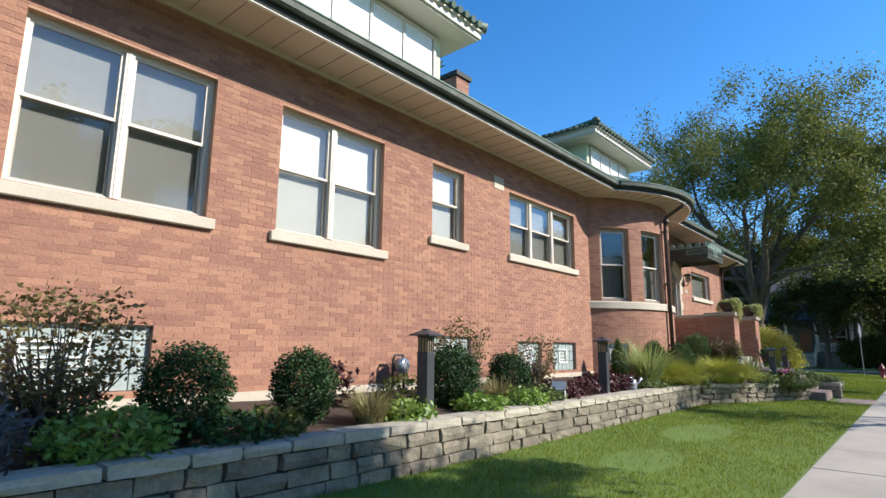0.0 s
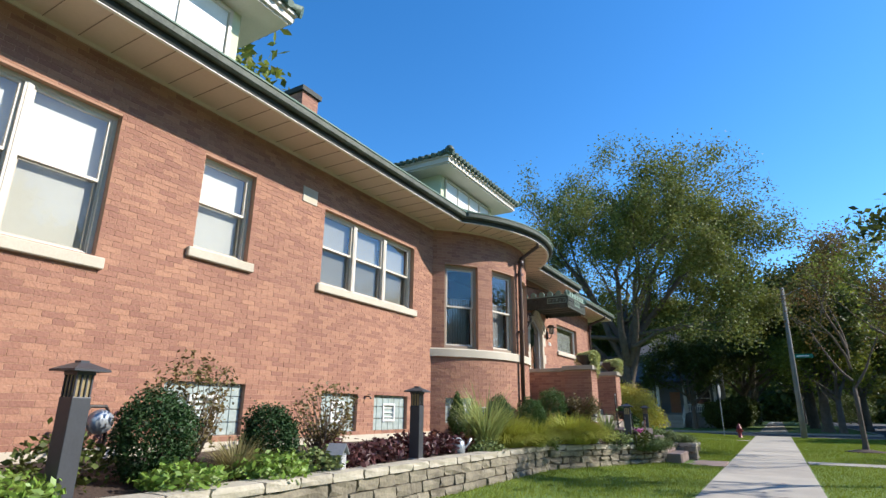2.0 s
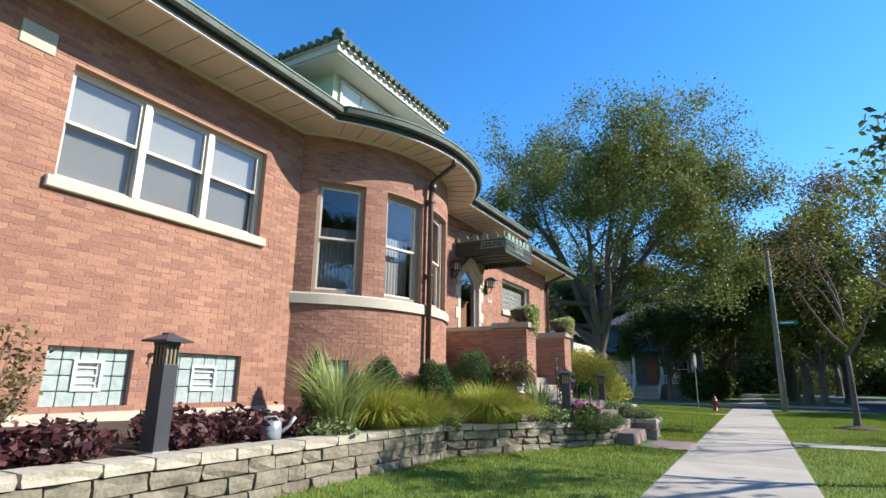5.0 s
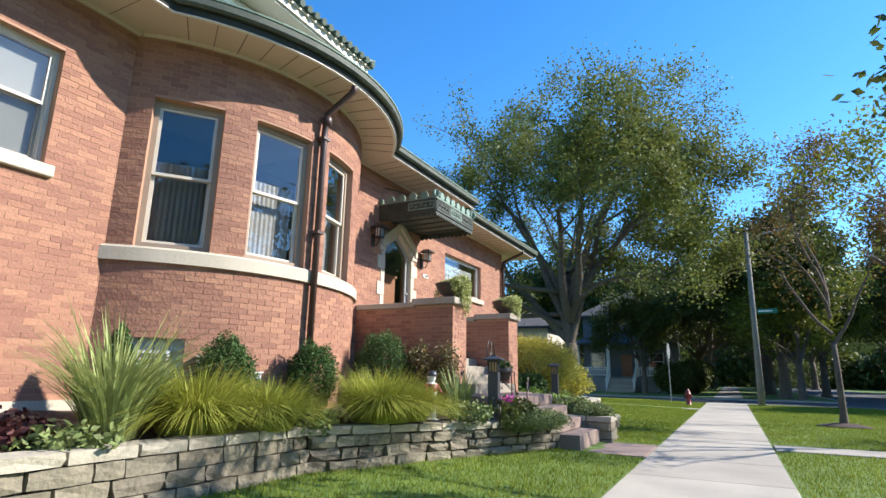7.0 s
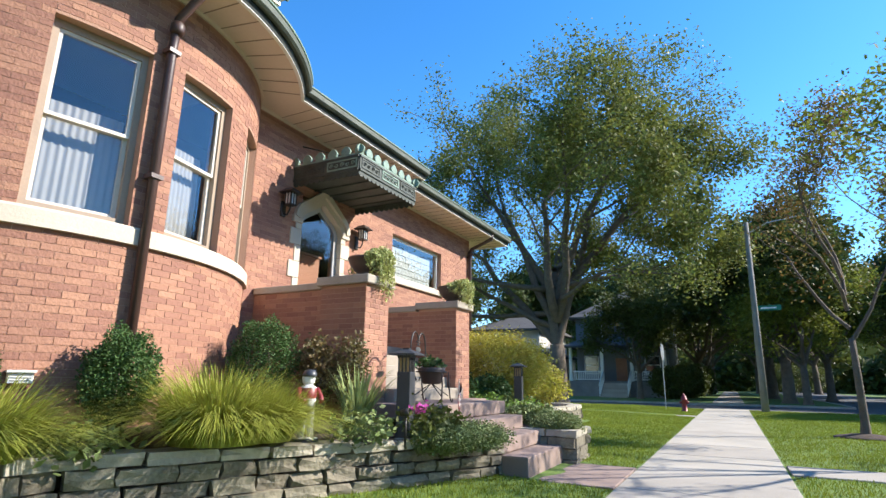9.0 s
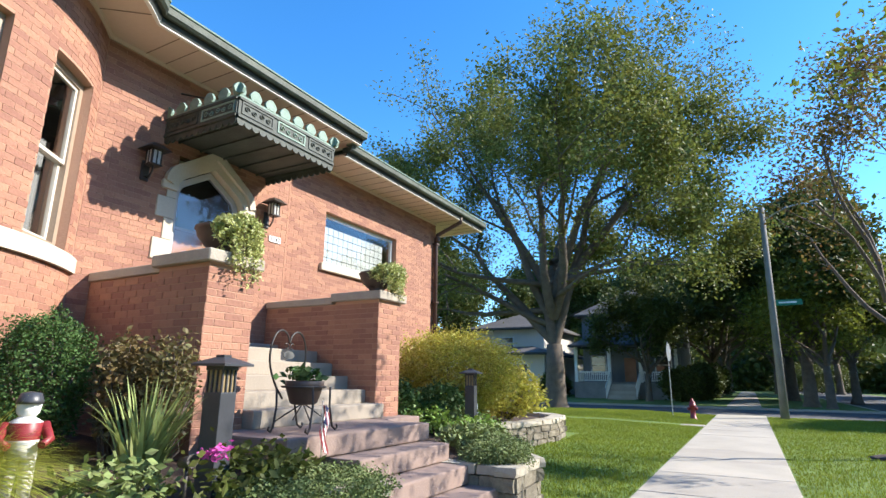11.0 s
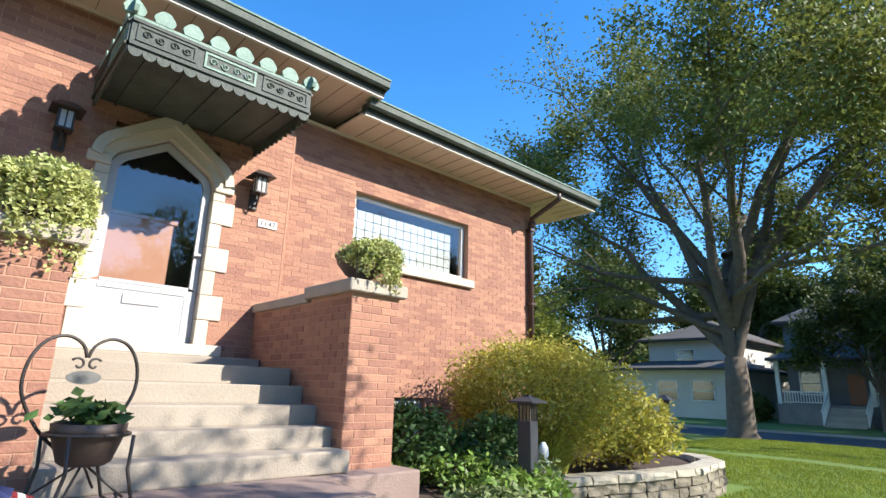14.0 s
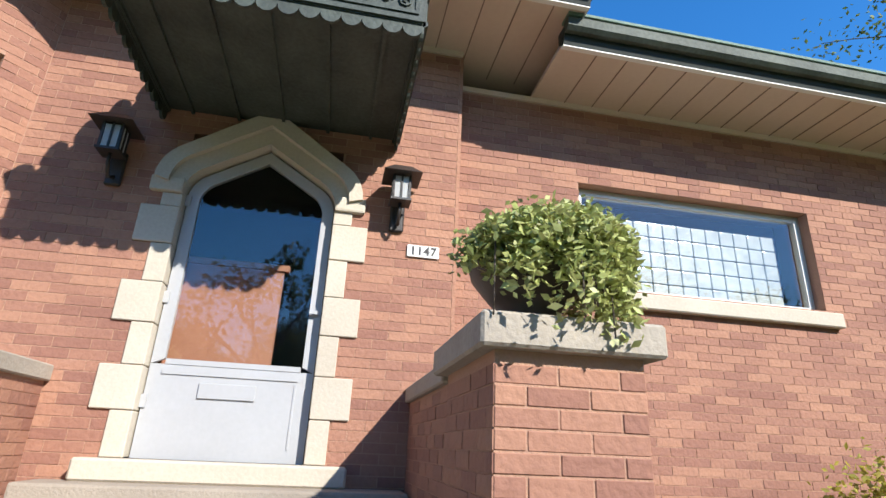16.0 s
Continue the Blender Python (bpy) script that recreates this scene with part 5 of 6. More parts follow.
for x, y, r, h, n, sd, mt, lb in ((-4.95, 1.55, 0.5, 0.42, 1300, 51, LIMELEAF, "low clump of bright lime-green leaves"), (-4.9, 2.6, 0.45, 0.3, 700, 52, YEW, "low clump of dark green leaves"), (-4.9, 3.0, 0.35, 0.32, 500, 53, LEAFDARK, "low clump of broad green leaves"),
                                  (-4.95, 4.9, 0.4, 0.28, 800, 54, LIMELEAF, "low clump of bright lime-green leaves"), (-4.85, 6.4, 0.4, 0.26, 800, 55, LIMELEAF, "low clump of bright lime-green leaves"), (-4.85, 7.5, 0.45, 0.28, 800, 56, LIMELEAF, "low clump of bright lime-green leaves"),
                                  (-4.95, 8.3, 0.4, 0.3, 700, 57, JUNIPER, "low green groundcover by the stone wall"), (-5.6, 5.6, 0.45, 0.55, 500, 58, LEAFDARK, "broad-leaved green perennial by the wall"), (-4.85, 12.9, 0.4, 0.2, 700, 59, JUNIPER, "low green groundcover by the stone wall"),
                                  (-4.7, 15.6, 0.5, 0.22, 900, 60, JUNIPER, "low green groundcover by the stone wall"), (-4.95, 0.5, 0.5, 0.6, 1400, 61, BLUELEAF, "grey-purple lavender clump by the stone wall"),
                                  (-3.45, 18.0, 0.35, 0.3, 500, 62, JUNIPER, "loose green perennials in the mulch"), (-3.15, 19.0, 0.4, 0.35, 600, 63, LEAFDARK, "loose green perennials in the mulch"), (-4.6, 24.0, 0.5, 0.4, 900, 64, LIMELEAF, "low green groundcover beside the steps"),
                                  (-3.35, 23.3, 0.5, 0.2, 1100, 67, JUNIPER, "low green groundcover by the front lamp"), (-3.75, 24.1, 0.5, 0.24, 1000, 68, LIMELEAF, "low green groundcover by the front lamp"), (-3.1, 22.75, 0.45, 0.18, 900, 69, JUNIPER, "low green groundcover above the planter wall"),
                                  (-4.2, 24.6, 0.5, 0.35, 800, 65, JUNIPER, "low green groundcover beside the steps"), (-5.2, 23.5, 0.45, 0.3, 700, 66, LIMELEAF, "low green groundcover beside the steps")):
    leafy("groundcover", lb, "plant", x, y, 0.56, r, h, n, 0.085, mt, sd, group="groundcover plants")
for x, y, r, sd in ((-2.85, 19.45, 0.55, 71), (-2.95, 18.95, 0.4, 72), (-2.45, 22.05, 0.42, 73), (-2.75, 22.7, 0.5, 74)):
    leafy("creeping_juniper", "creeping grey-green juniper spilling over the stone wall", "plant", x, y, 0.40, r, 0.30, 12000, 0.03, JUNIPER, sd, group="creeping junipers", spread=0.03)
for x, y, sd in ((-4.75, 18.75, 75), (-5.0, 19.0, 76), (-4.35, 18.95, 77)):
    leafy("leafy_perennial", "upright leafy perennial with reddish tips", "plant", x, y, 0.65, 0.28, 1.15, 1900, 0.062, OLIVE, sd, "open", stems=30, group="tall perennials")
leafy("green_shrub", "broad green shrub beside the brick pier", "bush", -5.25, 23.75, 0.6, 0.55, 0.85, 3600, 0.085, CONIFER, 81)
leafy("green_shrub", "broad green shrub behind the garden lamp", "bush", -4.7, 24.7, 0.6, 0.45, 0.75, 2600, 0.085, CONIFER, 82)
leafy("lace_maple", "weeping yellow-green lace-leaf maple", "tree", -5.25, 26.3, 0.7, 1.4, 1.75, 34000, 0.06, MAPLELEAF, 83, stems=40, spread=0.1)
leafy("lace_maple", "smaller weeping yellow-green shrub", "tree", -4.6, 27.7, 0.6, 0.8, 1.1, 3000, 0.11, MAPLELEAF, 84, stems=20, spread=0.08)

blades("tall_grass_clump", "tall pale ornamental grass spilling over the wall", -5.0, 13.35, 0.62, 0.5, 1.05, 420, PALEBLADE, 91, 0.4, 0.012)
for x, y, r, h, n, sd in ((-4.95, 14.25, 0.85, 0.74, 3000, 92), (-4.65, 14.95, 0.7, 0.62, 2200, 93), (-4.25, 16.75, 0.95, 0.74, 3400, 94), (-4.05, 17.15, 0.62, 0.62, 2200, 95)):
    blades("grass_mound", "arching yellow-green ornamental grass mound", x, y, 0.6, r, h, n, GRASSY, sd, 0.12, 0.006)
blades("dry_grass_clump", "small clump of dry brownish grass", -4.95, 4.35, 0.6, 0.35, 0.42, 420, DRYBLADE, 96, 0.3, 0.007)
blades("dry_grass_clump", "small clump of dry brownish grass", -5.2, 7.3, 0.6, 0.35, 0.45, 350, DRYBLADE, 97, 0.3, 0.007)
blades("iris_clump", "stiff yellow-green iris leaves", -3.85, 18.45, 0.6, 0.3, 0.62, 90, PALEBLADE, 98, 0.6, 0.018, "plant")
blades("grass_mound", "arching yellow-green ornamental grass mound", -4.75, 25.8, 0.58, 0.7, 0.55, 900, GRASSY, 99, 0.35, 0.011)


# ---- bowls with trailing ivy on the piers ----
def ivy_bowl(x, y, seed, reach, label):
    top = thing("ivy_planter", label, "planter", pose(x, y, CAPZ + 0.13), group="planters on the piers")
    bm = bmesh.new()
    lathe(bm, [(0.10, 0), (0.13, 0.02), (0.11, 0.05), (0.17, 0.10), (0.25, 0.20), (0.27, 0.27), (0.285, 0.28), (0.28, 0.31), (0.25, 0.31), (0.22, 0.26)], sides=28)
    part("bowl", bm, BOWL, top, "dark brown bowl")
    rng = np.random.default_rng(seed)
    c = []
    for i in range(230):
        a = rng.uniform(0, math.tau)
        front = 0.5 + 0.5 * math.cos(a - 0.9)
        if front < 0.4:
            continue
        fall = reach * rng.uniform(0.1, 1.0) * (0.12 + 0.95 * front ** 1.5)
        r0, swing = rng.uniform(0.02, 0.16), rng.uniform(-0.5, 0.5)
        out = 0.24 + 0.13 * front + rng.uniform(-0.05, 0.06)
        for t in np.linspace(0, 1, 20):
            rr = r0 + (out - r0) * min(1, t * 2.0)
            c.append((rr * math.cos(a + swing * t), rr * math.sin(a + swing * t), 0.31 + 0.12 * math.sin(min(1.0, t * 2.0) * 2.6) * front - max(0, t - 0.4) * fall * 1.6))
    c = np.array(c)
    tri_cloud("ivy", leaves(rng, c, 0.045, 0.022, 0.3, per=4), IVY, top)
    for i in range(14):
        a = 0.9 + rng.normal(0, 0.9)
        bm = bmesh.new()
        q = [Vector((rr * math.cos(a), rr * math.sin(a), z)) for rr, z in ((0.1, 0.3), (0.26, 0.38), (0.36, 0.28), (0.37, 0.28 - reach * rng.uniform(0.2, 0.8)))]
        tube(bm, q, 0.004, 4)
        part("stem", bm, BARK, top)
    return top


BOWL = M("brown_bowl", (0.05, 0.035, 0.028), (0.075, 0.05, 0.04), 0.55, 5, 30, 0.1)
ivy_bowl(-4.62, 19.56, 5, 0.75, "round brown bowl with long trailing ivy on a pier")
ivy_bowl(-4.6, 22.46, 6, 0.45, "round brown bowl with shaggy ivy on a pier")


# ---- wall lanterns ----
def wall_lantern(y, z, label):
    top = thing("wall_lantern", label, "lamp", pose(ENTRY_X + 0.008, y, z) @ Matrix.Scale(1.2, 4), group="lanterns by the door")
    bm = bmesh.new()
    bx(bm, 0, 0.03, -0.05, 0.05, -0.22, 0.02)
    bevel(bm, 0.01)
    tube(bm, [(0.02, 0, -0.16), (0.1, 0, -0.2), (0.15, 0, -0.12), (0.15, 0, -0.06)], 0.012)
    part("bracket", bm, IRON, top)
    bm = bmesh.new()
    bx(bm, 0.095, 0.205, -0.055, 0.055, -0.04, 0.12)
    part("glass", bm, LAMPGLASS, top, "frosted glass box")
    for i in range(4):
        m = pose(0.15, 0, 0, 0, 0, 90 * i)
        for k in (-1, 0, 1):
            bm = bmesh.new()
            bx(bm, 0.054, 0.064, k * 0.052 - 0.006, k * 0.052 + 0.006, -0.05, 0.13, m)
            part("bar", bm, IRON, top)
    bm = bmesh.new()
    bx(bm, 0.08, 0.22, -0.07, 0.07, -0.06, -0.045)
    part("base_plate", bm, IRON, top)
    bm = bmesh.new()
    lo = [bm.verts.new((0.15 + a * 0.13, b * 0.13, 0.13)) for a, b in ((-1, -1), (1, -1), (1, 1), (-1, 1))]
    hi = [bm.verts.new((0.15 + a * 0.06, b * 0.06, 0.20)) for a, b in ((-1, -1), (1, -1), (1, 1), (-1, 1))]
    bm.faces.new(lo[::-1])
    bm.faces.new(hi)
    for i in range(4):
        bm.faces.new((lo[i], lo[(i + 1) % 4], hi[(i + 1) % 4], hi[i]))
    part("hood", bm, IRON, top)


LAMPGLASS = M("frosted_glass", (0.72, 0.72, 0.70), (0.62, 0.62, 0.6), 0.3, 5, 20, 0.02, sheer=0.4)
wall_lantern(19.84, 4.30, "black wall lantern with frosted glass, unlit")
wall_lantern(22.06, 4.18, "black wall lantern with frosted glass, unlit")

GALVDARK = M("dull_grey_metal", (0.16, 0.155, 0.145), (0.10, 0.10, 0.095), 0.5, 6, 30, 0.1, metal=0.3)

# ---- heart-backed iron chair holding a pot ----
chair = thing("plant_chair", "wrought iron heart-backed chair used as a plant stand", "chair", pose(-3.92, 20.0, 0.9, 0, 0, 10))


def curl(c, r, a0, turns, flip=1, n=16):
    return [(0.0, c[0] + flip * r * (1 - 0.75 * t / n) * math.cos(a0 + turns * t / n), c[1] + r * (1 - 0.75 * t / n) * math.sin(a0 + turns * t / n)) for t in range(n + 1)]


for s in (-1, 1):
    bm = bmesh.new()
    side = [(0, s * 0.06, -0.02 + 0.34), (0, s * 0.20, 0.46), (0, s * 0.31, 0.66), (0, s * 0.31, 0.84), (0, s * 0.24, 0.97), (0, s * 0.13, 1.01), (0, s * 0.035, 0.96), (0, s * 0.0, 0.87)]
    fine = []
    for p, q, r, t in zip([side[0]] + side, side, side[1:], side[2:] + [side[-1]]):
        p, q, r, t = map(Vector, (p, q, r, t))
        for k in range(5):
            u = k / 5
            fine.append(0.5 * ((2 * q) + (r - p) * u + (2 * p - 5 * q + 4 * r - t) * u * u + (3 * q - p - 3 * r + t) * u ** 3))
    tube(bm, fine, 0.011, 6)
    part("back_scroll", bm, IRON, chair)
    bm = bmesh.new()
    tube(bm, curl((s * 0.045, 0.84), 0.045, 0.6, 5.2, s), 0.008, 5)
    part("curl", bm, IRON, chair)
    for x in (0.0, 0.42):
        bm = bmesh.new()
        tube(bm, [(x, s * 0.17, 0.44), (x + 0.01, s * 0.16, 0.25), (x + 0.02, s * 0.21, 0.05), (x + 0.03, s * 0.26, 0.012), (x + 0.03, s * 0.30, 0.03), (x + 0.03, s * 0.285, 0.06)], 0.011, 6)
        part("leg", bm, IRON, chair)
    bm = bmesh.new()
    tube(bm, [(0.0, s * 0.16, 0.1), (0.21, -s * 0.0, 0.28), (0.42, -s * 0.16, 0.1)], 0.008, 5)
    part("cross_brace", bm, IRON, chair)
bm = bmesh.new()
tube(bm, [(0.21 + 0.22 * math.cos(a), 0.22 * math.sin(a), 0.44) for a in np.linspace(0, math.tau, 25)], 0.012, 6)
part("seat_ring", bm, IRON, chair)
bm = bmesh.new()
lathe(bm, [(0.10, 0), (0.10, 0.01)], (0, 0, 0), 20)
part("oval_plate", bm, GALVDARK, chair, "small grey oval plate", pose(-0.008, 0, 0.76, 90, 0, 90) @ Matrix.Diagonal((1, 0.42, 1, 1)))
pot = thing("flower_pot", "dark brown plastic pot of leafy green plants", "pot", pose(-3.71, 20.04, 1.165))
bm = bmesh.new()
lathe(bm, [(0.11, 0), (0.14, 0.02), (0.19, 0.17), (0.195, 0.18), (0.20, 0.235), (0.18, 0.235), (0.17, 0.19)], sides=28)
part("pot", bm, BOWL, pot)
rng = np.random.default_rng(7)
c = rng.normal(0, 1, (150, 3)) * (0.085, 0.085, 0.035) + (0, 0, 0.30)
tri_cloud("leaves", leaves(rng, c, 0.10, 0.02), CONIFER, pot)

# ---- small figures, flag, birdhouse, meter ----
RED = M("red_paint", (0.27, 0.025, 0.03), (0.18, 0.018, 0.022), 0.45, 6, 30, 0.05)
BLUE = M("navy_cloth", (0.03, 0.04, 0.14), (0.02, 0.03, 0.1), 0.8, 6, 30, 0.05)
CLOTH = M("white_cloth", (0.72, 0.70, 0.68), (0.62, 0.6, 0.58), 0.8, 6, 30, 0.05)


def paint(ob, mats, pick):
    for m in mats:
        ob.data.materials.append(m)
    for p in ob.data.polygons:
        p.material_index = pick(p.center)


bm = bmesh.new()
lathe(bm, [(0.14, 0), (0.14, 0.05), (0.05, 0.06)], (0, 0, 0), 14)
for s in (-1, 1):
    tube(bm, [(0.02 * s, s * 0.05, 0.05), (0, s * 0.05, 0.18), (0, s * 0.04, 0.36)], [0.035, 0.04, 0.05], 8)
    tube(bm, [(0, s * 0.10, 0.56), (0.05, s * 0.14, 0.46), (0.13, s * 0.09, 0.43)], [0.035, 0.03, 0.025], 8)
tube(bm, [(0, 0, 0.34), (0, 0, 0.46), (0, 0, 0.57), (0, 0, 0.61)], [0.085, 0.095, 0.10, 0.04], 12)
lathe(bm, [(0.04, 0), (0.065, 0.03), (0.075, 0.09), (0.06, 0.14), (0.02, 0.16)], (0, 0, 0.60), 14)
lathe(bm, [(0.078, 0), (0.078, 0.02), (0.06, 0.07), (0.01, 0.08)], (0.02, 0, 0.69), 14)
statue = part("garden_statue", bm, CLOTH, m=pose(-3.95, 17.66, 0.55, 0, 0, -20))
paint(statue, (RED, POSTBLACK), lambda c: 1 if 0.42 < c.z < 0.57 else 2 if c.z > 0.68 or c.z < 0.05 else 0)
tagged(statue, "painted garden statue with a red jacket and dark cap", "statue")
bm = bmesh.new()
lathe(bm, [(0.10, 0), (0.12, 0.05), (0.09, 0.25), (0.05, 0.32), (0.065, 0.36), (0.06, 0.44), (0.02, 0.5)], (0, 0, 0), 14)
tube(bm, [(0, 0.08, 0.28), (0.06, 0.1, 0.2), (0.1, 0.04, 0.2)], 0.03, 8)
tagged(part("garden_statue", bm, CLOTH, m=pose(-4.15, 25.0, 0.56)), "pale weathered garden statue among the plants", "statue")

flag = thing("small_flag", "small flag on a stick beside the steps", "flag", pose(-3.05, 19.6, 0.62, 0, 0, 25))
bm = bmesh.new()
tube(bm, [(0, 0, 0), (0, -0.06, 0.62)], 0.006, 6)
part("stick", bm, SOFFIT, flag)
for i in range(7):
    bm = bmesh.new()
    k = 8
    z0, z1 = 0.0, 0.42
    a = [bm.verts.new((0.015 * math.sin(j * 0.9 + i), -0.055 + 0.03 * i + 0.012 * math.sin(j), 0.58 - (0.36 if i > 2 else 0.36) * j / k - 0.012 * i)) for j in range(k + 1)]
    b = [bm.verts.new((0.015 * math.sin(j * 0.9 + i + 1), -0.025 + 0.03 * i + 0.012 * math.sin(j), 0.58 - 0.36 * j / k - 0.012 * (i + 1))) for j in range(k + 1)]
    for j in range(k):
        bm.faces.new((a[j], a[j + 1], b[j + 1], b[j]))
    part("stripe", bm, RED if i % 2 == 0 else CLOTH, flag)
bm = bmesh.new()
k = 4
a = [bm.verts.new((0.022 + 0.015 * math.sin(j * 0.9), -0.057, 0.585 - 0.16 * j / k)) for j in range(k + 1)]
b = [bm.verts.new((0.022 + 0.015 * math.sin(j * 0.9 + 3), 0.055, 0.545 - 0.16 * j / k)) for j in range(k + 1)]
for j in range(k):
    bm.faces.new((a[j], a[j + 1], b[j + 1], b[j]))
part("canton", bm, BLUE, flag, "navy blue corner")

GALV = M("galvanised", (0.42, 0.45, 0.48), (0.30, 0.33, 0.36), 0.35, 8, 40, 0.1, metal=0.5)
bird = thing("birdhouse", "small weathered grey metal birdhouse on the wall", "birdhouse", pose(-4.72, 8.48, 0.62, 0, 0, 20))
bm = bmesh.new()
bx(bm, -0.09, 0.09, -0.09, 0.09, 0, 0.2)
part("box", bm, GALV, bird)
bm = bmesh.new()
for s in (-1, 1):
    vs = [bm.verts.new(p) for p in ((-0.12, 0, 0.31), (0.12, 0, 0.31), (0.12, s * 0.13, 0.18), (-0.12, s * 0.13, 0.18), (-0.12, 0, 0.325), (0.12, 0, 0.325), (0.12, s * 0.14, 0.19), (-0.12, s * 0.14, 0.19))]
    for q in ((0, 1, 2, 3), (4, 5, 6, 7), (0, 1, 5, 4), (2, 3, 7, 6), (1, 2, 6, 5), (0, 3, 7, 4)):
        bm.faces.new([vs[i] for i in q])
part("roof", bm, GALV, bird)
bm = bmesh.new()
for i in range(4):
    bx(bm, 0.09, 0.1, -0.07 + 0.04 * i, -0.055 + 0.04 * i, 0.02, 0.18)
part("grille", bm, CLOTH, bird)

can = thing("watering_can", "galvanised metal watering can on the wall", "watering can", pose(-4.9, 12.0, 0.62, 0, 0, 60))
bm = bmesh.new()
lathe(bm, [(0.12, 0), (0.13, 0.01), (0.12, 0.2), (0.11, 0.21)], sides=18)
part("body", bm, GALV, can)
bm = bmesh.new()
tube(bm, [(0.1, 0, 0.05), (0.22, 0, 0.15), (0.28, 0, 0.25)], [0.025, 0.018, 0.03], 8)
part("spout", bm, GALV, can)
bm = bmesh.new()
tube(bm, [(-0.12, 0, 0.05), (-0.2, 0, 0.15), (-0.12, 0, 0.25), (0.05, 0, 0.26), (0.1, 0, 0.2)], 0.01, 6)
part("handle", bm, GALV, can)

meter = thing("gas_meter", "grey gas meter with pipes on the brick wall", "meter", pose(-6.55, 6.35, 0.75))
bm = bmesh.new()
lathe(bm, [(0.02, -0.09), (0.12, -0.08), (0.14, 0), (0.12, 0.08), (0.02, 0.09)], (0, 0, 0), 18)
part("case", bm, GALV, meter, "", pose(0.05, 0.05, 0.45, 0, 90, 0))
bm = bmesh.new()
tube(bm, [(0, -0.1, 0), (0, -0.1, 0.55), (0, -0.06, 0.62), (0, 0.12, 0.62), (0, 0.16, 0.55), (0, 0.16, 0.0)], 0.022, 8)
part("pipe", bm, IRON, meter)
spigot = thing("hose_tap", "small dark outdoor tap on the brick wall", "tap", pose(SIDE_X + 0.01, 11.62, 1.62))
bm = bmesh.new()
tube(bm, [(0, 0, 0), (0.08, 0, 0.0), (0.12, 0, -0.05)], 0.015, 8)
part("pipe", bm, IRON, spigot)
bm = bmesh.new()
lathe(bm, [(0.035, 0), (0.035, 0.012)], (0.07, 0, 0.03), 10)
part("wheel", bm, IRON, spigot)
light = thing("path_light", "small black stake light in the mulch", "lamp", pose(-3.05, 18.25, 0.5))
bm = bmesh.new()
tube(bm, [(0, 0, 0), (0, 0, 0.36)], 0.012, 6)
part("stake", bm, IRON, light)
bm = bmesh.new()
tube(bm, [(-0.06, 0, 0.36), (0.05, 0, 0.38)], [0.035, 0.045], 10)
part("head", bm, IRON, light)
PINK = M("pink_petal", (0.65, 0.10, 0.42), (0.5, 0.06, 0.32), 0.6, 6, 20, 0, sheer=0.3)
flower = thing("phlox_flower", "pink flowers on leafy stems by the lamp", "flower", pose(-3.0, 18.42, 0.5))
rng = np.random.default_rng(12)
tri_cloud("petals", leaves(rng, rng.normal(0, 1, (26, 3)) * (0.05, 0.05, 0.03) + (0, 0, 0.42), 0.05, 0.01, per=3), PINK, flower)
tri_cloud("leaves", leaves(rng, rng.normal(0, 1, (120, 3)) * (0.12, 0.12, 0.1) + (0, 0, 0.2), 0.08, 0.02), LEAFDARK, flower)


